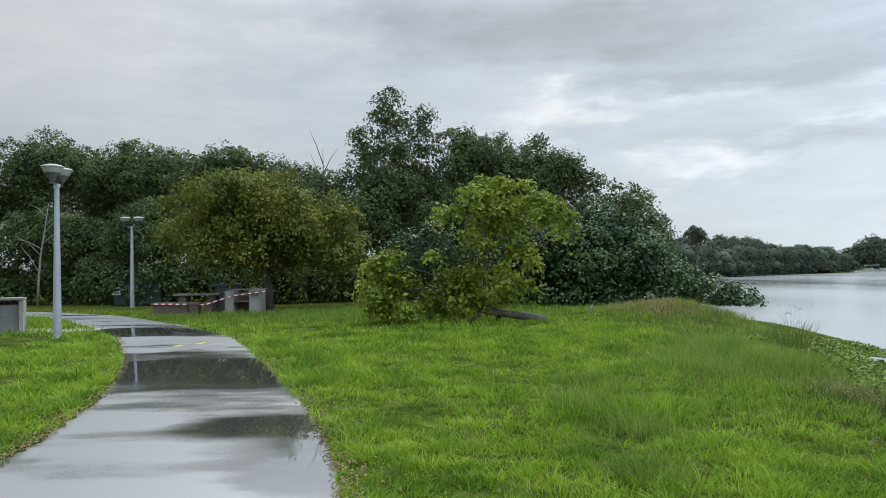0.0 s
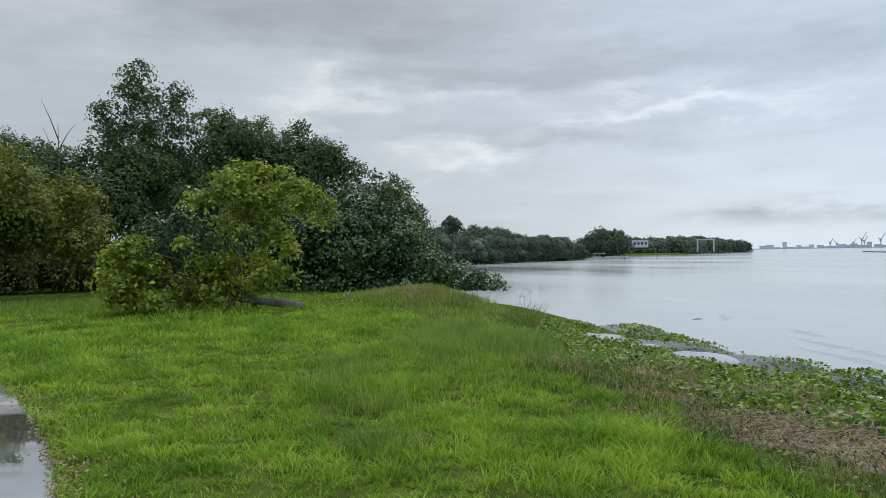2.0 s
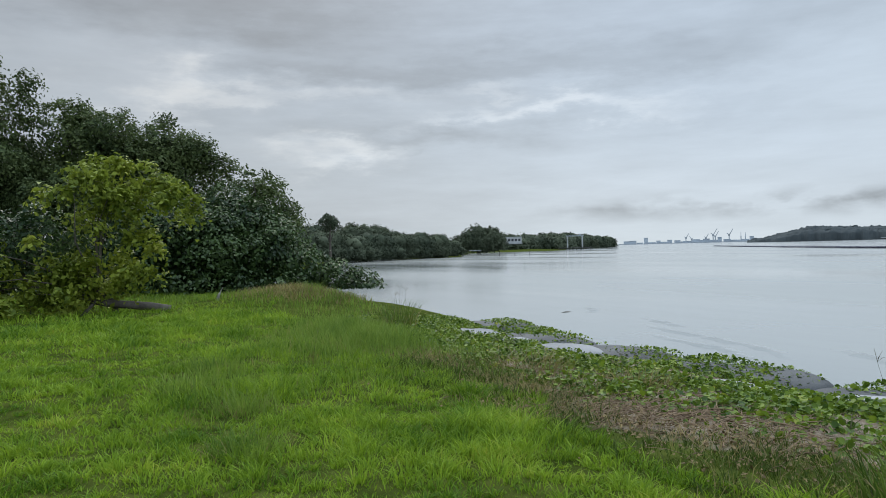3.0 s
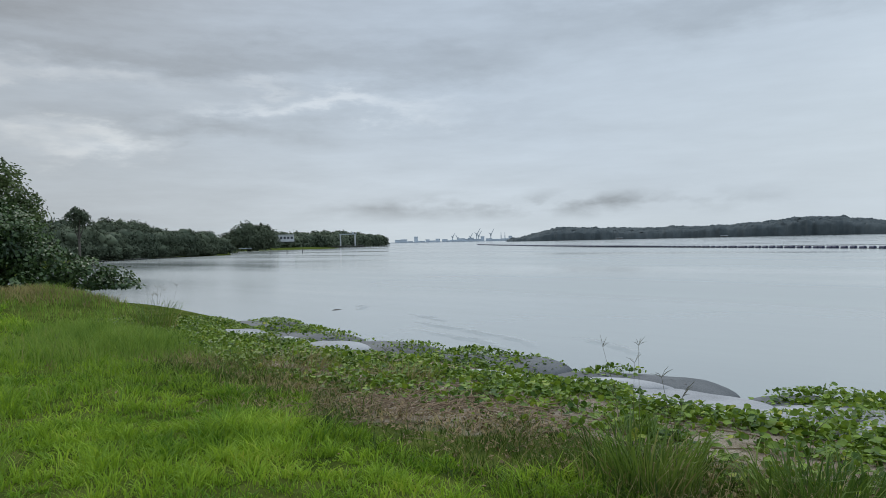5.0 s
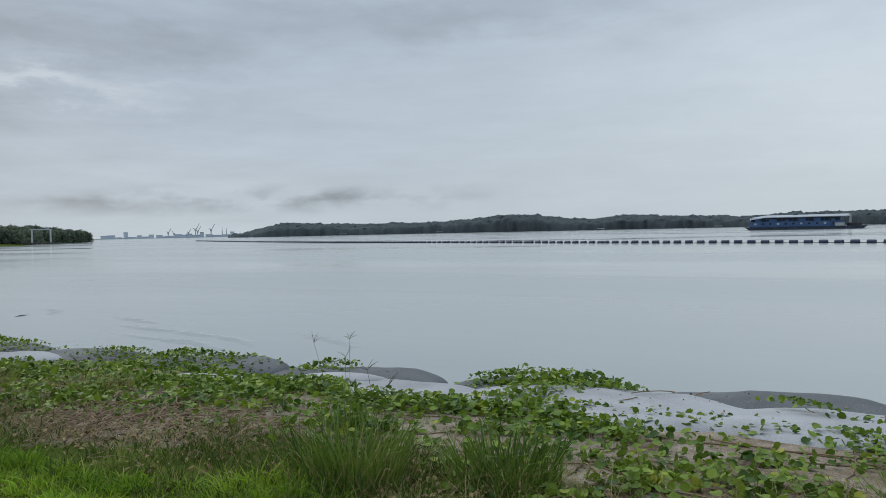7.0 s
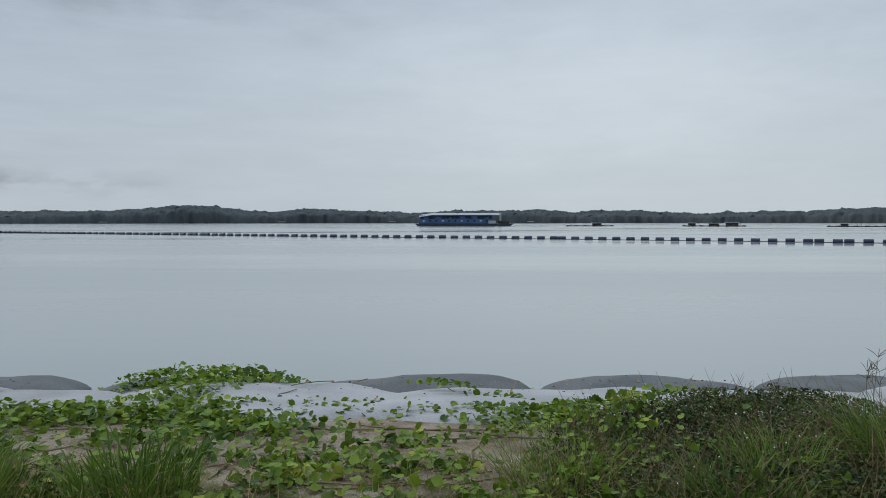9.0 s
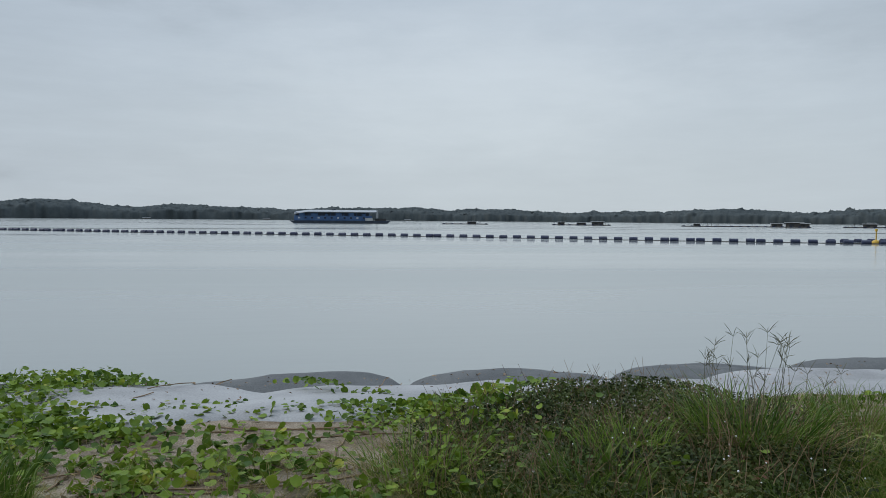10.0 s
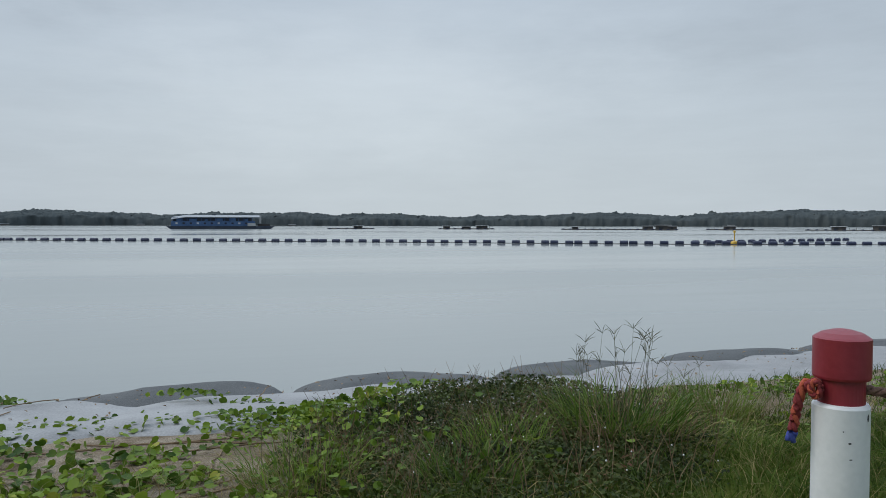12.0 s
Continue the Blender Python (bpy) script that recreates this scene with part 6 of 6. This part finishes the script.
def build_wavelets():
    """Low swells running in along the shallow shore."""
    lines = [((15.2, 16.0), (14.5, 13.9), (14.0, 12.0), (13.5, 10.4), (12.7, 9.0)), ((13.6, 14.2), (13.2, 12.4), (12.8, 10.8), (12.2, 9.6)), ((17.6, 21.4), (17.0, 20.2), (16.2, 19.4)), ((14.6, 9.6), (14.0, 8.2), (13.2, 7.0)), ((16.4, 17.0), (15.8, 15.6), (15.3, 14.4))]
    for k, line in enumerate(lines):
        p = smooth_line(np.array(line), 60)
        way = np.gradient(p, axis=0)
        side = np.column_stack([way[:, 1], -way[:, 0]]) / np.hypot(way[:, 0], way[:, 1])[:, None]
        p = p + side * (0.10 * vnoise(p[:, 0] * 3 + k, p[:, 1] * 3, 1.0))[:, None]
        u = np.linspace(0, 1, 60)
        high = 0.05 * np.sin(np.pi * u) ** 0.6 * (0.55 + 0.6 * np.abs(vnoise(u * 9, u * 0 + k, 1.0)))
        rows = [np.column_stack([p + side * o, WATER_Z - 0.006 + high * f]) for o, f in ((-0.34, 0.0), (-0.20, 0.25), (-0.06, 0.85), (0.0, 1.0), (0.10, 0.5), (0.22, 0.0))]
        i = (np.arange(5)[:, None] * 60 + np.arange(59)[None]).ravel()
        me = raw_mesh("wavelet", np.concatenate(rows), np.column_stack([i, i + 1, i + 61, i + 60]), M_WATER, True)
        tagged(new("wavelet", me), "low smooth wavelet running in along the shore", "wave", kind="structure")


def build_barge():
    az, rng = 93.1, 340.0
    x, y = polar(az, rng)
    root = holder("work_barge", (x, y, WATER_Z), "blue two-deck work barge with a pale sheet roof", "barge", turn=-az)
    hull = bmesh.new()
    for yy in (-6, 6):
        for px, pz in ((-20.5, -0.4), (20.5, -0.4), (22.8, 1.2), (-22.8, 1.2)):
            hull.verts.new((px, yy, pz))
    hull.verts.ensure_lookup_table()
    v = hull.verts
    for f in ((0, 1, 2, 3), (7, 6, 5, 4), (0, 4, 5, 1), (1, 5, 6, 2), (2, 6, 7, 3), (3, 7, 4, 0)):
        hull.faces.new([v[i] for i in f])
    part("hull", hull, M_BARGEDARK, root, "dark steel hull")
    part("lower_wall", box(35, 10.6, 2.2, (-3.2, 0, 1.2), 0.05), M_BARGE, root, "worn blue side wall")
    # solid dark block: its colour stands for the shade under the roof
    part("deck_house", box(33, 9.4, 1.5, (-3.6, 0, 3.4), 0.05), M_BARGEDARK, root, "solid dark block for the shade in the open upper deck")
    for k in range(18):
        part("deck_post", box(0.22, 0.22, 1.9, (-20.0 + 1.95 * k, -5.15, 3.3), 0.02), M_BARGE, root)
    for k in range(6):
        part("tarpaulin", box(2.2 + 0.9 * math.sin(k * 2.3), 0.1, 1.1 + 0.3 * math.cos(k * 1.7), (-17.5 + 5.6 * k, -5.30, 3.35), 0.03), M_BARGE, root, "hanging blue tarpaulin")
    for k in range(11):
        part("window", box(0.9, 0.08, 0.7, (-18.5 + 2.9 * k, -5.33, 2.1), 0.01), M_WINDOW if k % 3 else M_ROOFSHEET, root)
    roof = bmesh.new()
    # eaves, ridge, eaves; the bow end slopes down
    section = []
    for px, drop in ((-20.6, 0.9), (-14.5, 0.0), (16.5, 0.0)):
        section.append([roof.verts.new((px, yy, pz - drop)) for yy, pz in ((-6.4, 5.0), (-6.4, 5.2), (0, 6.1), (6.4, 5.2), (6.4, 5.0), (0, 5.85))])
    for a, b in zip(section, section[1:]):
        for k in range(6):
            roof.faces.new((a[k], a[(k + 1) % 6], b[(k + 1) % 6], b[k]))
    for end in (section[0], section[-1][::-1]):
        roof.faces.new((end[0], end[1], end[2], end[5]))
        roof.faces.new((end[5], end[2], end[3], end[4]))
    part("roof", roof, M_BARGEROOF, root, "pale sheet-metal roof")
    part("stern_tower", box(1.0, 1.6, 3.6, (16.6, -3, 2.4), 0.04), M_HOUSE, root, "white upright tower")
    part("stern_hut", box(3.4, 4, 1.3, (12.8, -4.2, 1.2), 0.04), M_HOUSE, root, "small white deck hut")
    part("deck_gear", box(5.0, 6, 1.0, (18.3, 0, 1.2), 0.1), M_TIMBER, root)
    part("roof_vent", box(1.6, 1.2, 0.5, (-3.0, 0, 5.9), 0.03), M_BARGEDARK, root)


def fish_farm(az0, az1, rng, huts, label):
    mid = (az0 + az1) / 2
    x, y = polar(mid, rng)
    w = rng * radians(az1 - az0)
    root = holder("fish_farm", (x, y, WATER_Z), label, "floating farm", "floating fish farms", -mid)
    part("deck", box(w, 8, 0.45, (0, 0, -0.1), 0.04), M_TIMBER, root)
    rr = random.Random(int(az0 * 10))
    for k in range(max(3, int(w / 3))):
        part("float_drum", box(1.2, 0.9, 0.5, (-w / 2 + 1 + k * (w - 2) / max(2, int(w / 3) - 1), -4.2, 0.0), 0.15), M_DRUM, root)
    for k in range(int(w / 4)):
        part("net_post", box(0.12, 0.12, rr.uniform(0.6, 1.3), (-w / 2 + rr.uniform(0.5, w - 0.5), -3.6, 0.3), 0.02), M_TIMBER, root)
    for hx, hw, hh in huts:
        cab = part("hut", box(hw, 3.2, hh, (hx * w, 0.5, 0.3), 0.04), M_TIMBER, root, "dark timber hut")
        part("hut_roof", box(hw + 0.9, 4.2, 0.22, (hx * w, 0.5, 0.3 + hh), 0.04), M_ROOFSHEET, cab, "pale sheet roof")
        part("hut_opening", box(hw * 0.3, 0.06, hh * 0.6, (hx * w - hw * 0.15, -1.12, 0.4), 0.01), M_WINDOW, cab)


ISLE_AZ = np.array([50.6, 52.5, 54.4, 57, 59.6, 63, 67.2, 70, 71.9, 74, 77.4, 81.1, 85, 88.7, 93, 98.8, 102, 105, 110.6, 114, 117.9, 122.3, 127.8, 131, 135.5, 141, 150, 165, 185])
ISLE_PX = np.array([3, 12, 24, 22, 19, 20, 21, 27, 31, 30, 18, 26, 22, 19, 21, 24, 18, 22, 16, 18, 19, 25, 18, 24, 28, 24, 24, 22, 20])


def build_island():
    az = np.arange(50.4, 184, 0.06)
    h = np.interp(az, ISLE_AZ, ISLE_PX) / 1291 * 900
    deep = np.concatenate([np.linspace(0, 1, 26), [1.15, 1.5]])
    A, D = np.meshgrid(az, deep)
    rise = np.interp(deep, [0, 0.02, 0.12, 0.5, 1.0, 1.15, 1.5], [-0.06, 0.42, 0.66, 0.86, 1.0, 0.9, -0.1])[:, None]
    R = 890 + 60 * D
    px, py = R * np.sin(np.radians(A)), R * np.cos(np.radians(A))
    crowns = 1.5 * np.abs(vnoise(px, py, 0.10)) + 1.2 * np.maximum(vnoise(px, py, 0.05, 4), 0) + 0.9 * vnoise(px, py, 0.26, 2) + 4.5 * np.maximum(vnoise(px, py, 0.085, 9) - 0.45, 0) + 0.7 * vnoise(px, py, 0.6, 6) + np.random.default_rng(3).normal(0, 0.35, px.shape) - 0.8
    Z = WATER_Z + h[None] * rise + crowns * np.clip(rise * 1.5, 0, 1)
    R = R + 3 * vnoise(px, py, 0.2, 5)
    verts = np.column_stack([(0.7 + R * np.sin(np.radians(A))).ravel(), (-0.6 + R * np.cos(np.radians(A))).ravel(), Z.ravel()])
    n = len(az)
    i = (np.arange(len(deep) - 1)[:, None] * n + np.arange(n - 1)[None]).ravel()
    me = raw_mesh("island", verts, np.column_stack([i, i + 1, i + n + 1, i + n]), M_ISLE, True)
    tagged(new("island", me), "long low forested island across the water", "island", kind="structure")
    for a in (59.0, 66.5, 79.0, 87.5, 98.3, 131.5):
        x, y = polar(a, 885)
        b = holder("shore_shed", (x, y, WATER_Z), "small pale shed at the island's waterline", "shed", "sheds along the island", -a)
        part("wall", box(7, 5, 1.6, (0, 0, -0.2), 0.05), M_TIMBER, b)
        part("roof", box(8.5, 6, 0.5, (0, 0, 1.4), 0.05), M_ROOFSHEET, b)


def build_port():
    rng = 1800.0
    rr = random.Random(21)
    for k in range(22):
        az = 42.0 + 9.2 * k / 21 + rr.uniform(-0.1, 0.1)
        x, y = polar(az, rng)
        h = rr.uniform(3, 9) if rr.random() > 0.12 else rr.uniform(11, 15)
        b = holder("port_building", (x, y, WATER_Z), "pale grey port building far across the water", "building", "port buildings", -az)
        w = rr.uniform(9, 22) if h < 10 else 9
        part("wall", box(w, 12, h, (0, 0, 0), 0.2), M_HAZEGREY, b)
        part("roof", box(w + 1, 13, 1.0, (0, 0, h), 0.2), M_HAZEGREY, b)
    for az, h, way in ((46.2, 26, 1), (46.6, 20, -1), (47.6, 24, 1), (48.1, 38, 1), (48.25, 30, 1), (49.2, 36, 1), (50.0, 26, 0), (50.3, 25, 0)):
        x, y = polar(az, rng - 20)
        h *= 0.85
        c = holder("dock_crane", (x, y, WATER_Z), "grey lattice dock crane far across the water", "crane", "dock cranes", -az)
        part("tower", box(2.2, 2.2, h * 0.62, (0, 0, 0), 0.1), M_HAZEGREY, c)
        if way:
            part("jib", tube([(0, 0, h * 0.5), (way * h * 0.28, 0, h)], [1.0, 0.6], 5), M_CRANE, c)
            part("counter_jib", tube([(0, 0, h * 0.55), (-way * h * 0.16, 0, h * 0.68)], [0.9, 0.7], 5), M_CRANE, c)
            part("cab", box(4, 3, 3, (0, 0, h * 0.45), 0.2), M_CRANE, c)
        else:
            part("mast", tube([(0, 0, h * 0.6), (0, 0, h)], [0.7, 0.5], 5), M_HAZEGREY, c)
    bm = box(330, 30, 2.0, (0, 0, -0.4), 0.2)
    q = part("quay", bm, M_HAZEGREY)
    x, y = polar(46.6, 1790)
    q.location, q.rotation_euler = (x, y, WATER_Z), (0, 0, radians(-46.6))
    tagged(q, "long grey quay of the distant port", "quay", kind="structure")


def build_bank_things():
    # white house on the bank
    h = holder("bank_house", (166, 257, 2.5), "white flat-roofed house on the far bank", "house", turn=-33)
    h.scale = (0.8, 0.8, 0.8)
    part("wall", box(11, 8, 3.4, (2.2, 0, 0), 0.05), M_HOUSE, h)
    part("wall", box(6, 6, 4.8, (-5.5, 1, 0), 0.05), M_HOUSE, h)
    part("roof", box(11.6, 8.6, 0.35, (2.2, 0, 3.4), 0.05), M_HOUSE, h)
    part("roof", box(6.6, 6.6, 0.3, (-5.5, 1, 4.8), 0.05), M_HOUSE, h)
    for k in range(6):
        part("window", box(1.1, 0.1, 1.2, (-2.2 + 1.75 * k, -4.03, 1.5), 0.02), M_WINDOW, h)
    part("window", box(2.0, 0.1, 1.2, (-5.5, -2.03, 2.6), 0.02), M_WINDOW, h)
    part("veranda", box(12, 2.0, 0.3, (2.2, -5.0, 0.3), 0.05), M_HOUSE, h)
    # pier with a white gantry
    p = holder("pier_gantry", (229, 292, WATER_Z), "white steel gantry on a low dark pier", "gantry", turn=-40)
    p.scale = (0.85, 0.85, 0.85)
    part("pier_deck", box(19, 6, 0.4, (0, 0, 0.9), 0.05), M_TIMBER, p)
    for k in range(10):
        part("pile", lathe([(0.22, -1.0), (0.22, 1.4)], 8, (-9 + 2 * k, -2.6, 0)), M_TIMBER, p)
    for sx in (-4.3, 4.3):
        part("leg", box(0.8, 0.8, 7.0, (sx, 0, 1.3), 0.05), M_HOUSE, p)
    part("beam", box(10.4, 0.7, 0.45, (0, 0, 7.9), 0.05), M_HAZEGREY, p)
    part("winch", box(1.2, 1.0, 1.0, (3.0, 0, 8.3), 0.1), M_HAZEGREY, p)
    # low pale shed at the end of the mangroves
    s = holder("boat_shed", (101, 172, -0.6), "low open boat shed with a pale roof", "shed", turn=-30)
    s.scale = (0.55, 0.55, 0.6)
    part("roof", box(6.0, 4, 0.2, (0, 0, 2.1), 0.03), M_HAZEGREY, s)
    for sx in (-2.7, 2.7):
        for sy in (-1.7, 1.7):
            part("post", box(0.15, 0.15, 2.2, (sx, sy, -0.1), 0.01), M_TIMBER, s)
    for x, y, hh in ((100, 158, 1.1), (104, 157, 0.9), (110, 159, 1.2)):
        b = part("mooring_stake", lathe([(0.10, -0.9), (0.09, hh)], 8), M_TIMBER)
        b.location = (x, y, WATER_Z)
        tagged(b, "dark mooring stake standing in the shallows", "stake", "mooring stakes")
    d = part("driftwood", tube([(0, 0, -0.02), (0.6, 0.15, 0.05), (1.1, 0.2, 0.03), (1.7, 0.1, -0.03)], [0.04, 0.06, 0.05, 0.02], 7), M_BARK, smooth=True)
    d.location, d.scale = (15.6, 20.2, WATER_Z), (0.3, 0.3, 0.25)
    tagged(d, "dark driftwood branch floating off the shore", "driftwood")


build_boom()
build_wavelets()
build_barge()
fish_farm(101.0, 104.6, 330, [(0.15, 4.0, 1.0)], "low timber fish farm with a small hut on the water")
fish_farm(109.6, 114.0, 330, [(-0.35, 3.0, 1.0), (0.28, 5.0, 1.3), (0.0, 4.0, 0.9)], "low timber fish farm with pale roofs on the water")
fish_farm(119.2, 127.8, 320, [(0.25, 4.0, 1.2), (0.38, 6.0, 1.6), (0.46, 3.0, 1.2), (-0.38, 2.5, 0.9)], "long timber fish farm with dark huts on the water")
fish_farm(129.8, 133.0, 345, [(0.0, 5.0, 1.2)], "low timber fish farm with a small hut on the water")
fish_farm(136.4, 144.5, 325, [(0.1, 9.0, 1.5), (-0.25, 5.0, 1.2), (0.35, 8.0, 1.4)], "long timber fish farm with dark huts on the water")
build_island()
build_port()
build_bank_things()
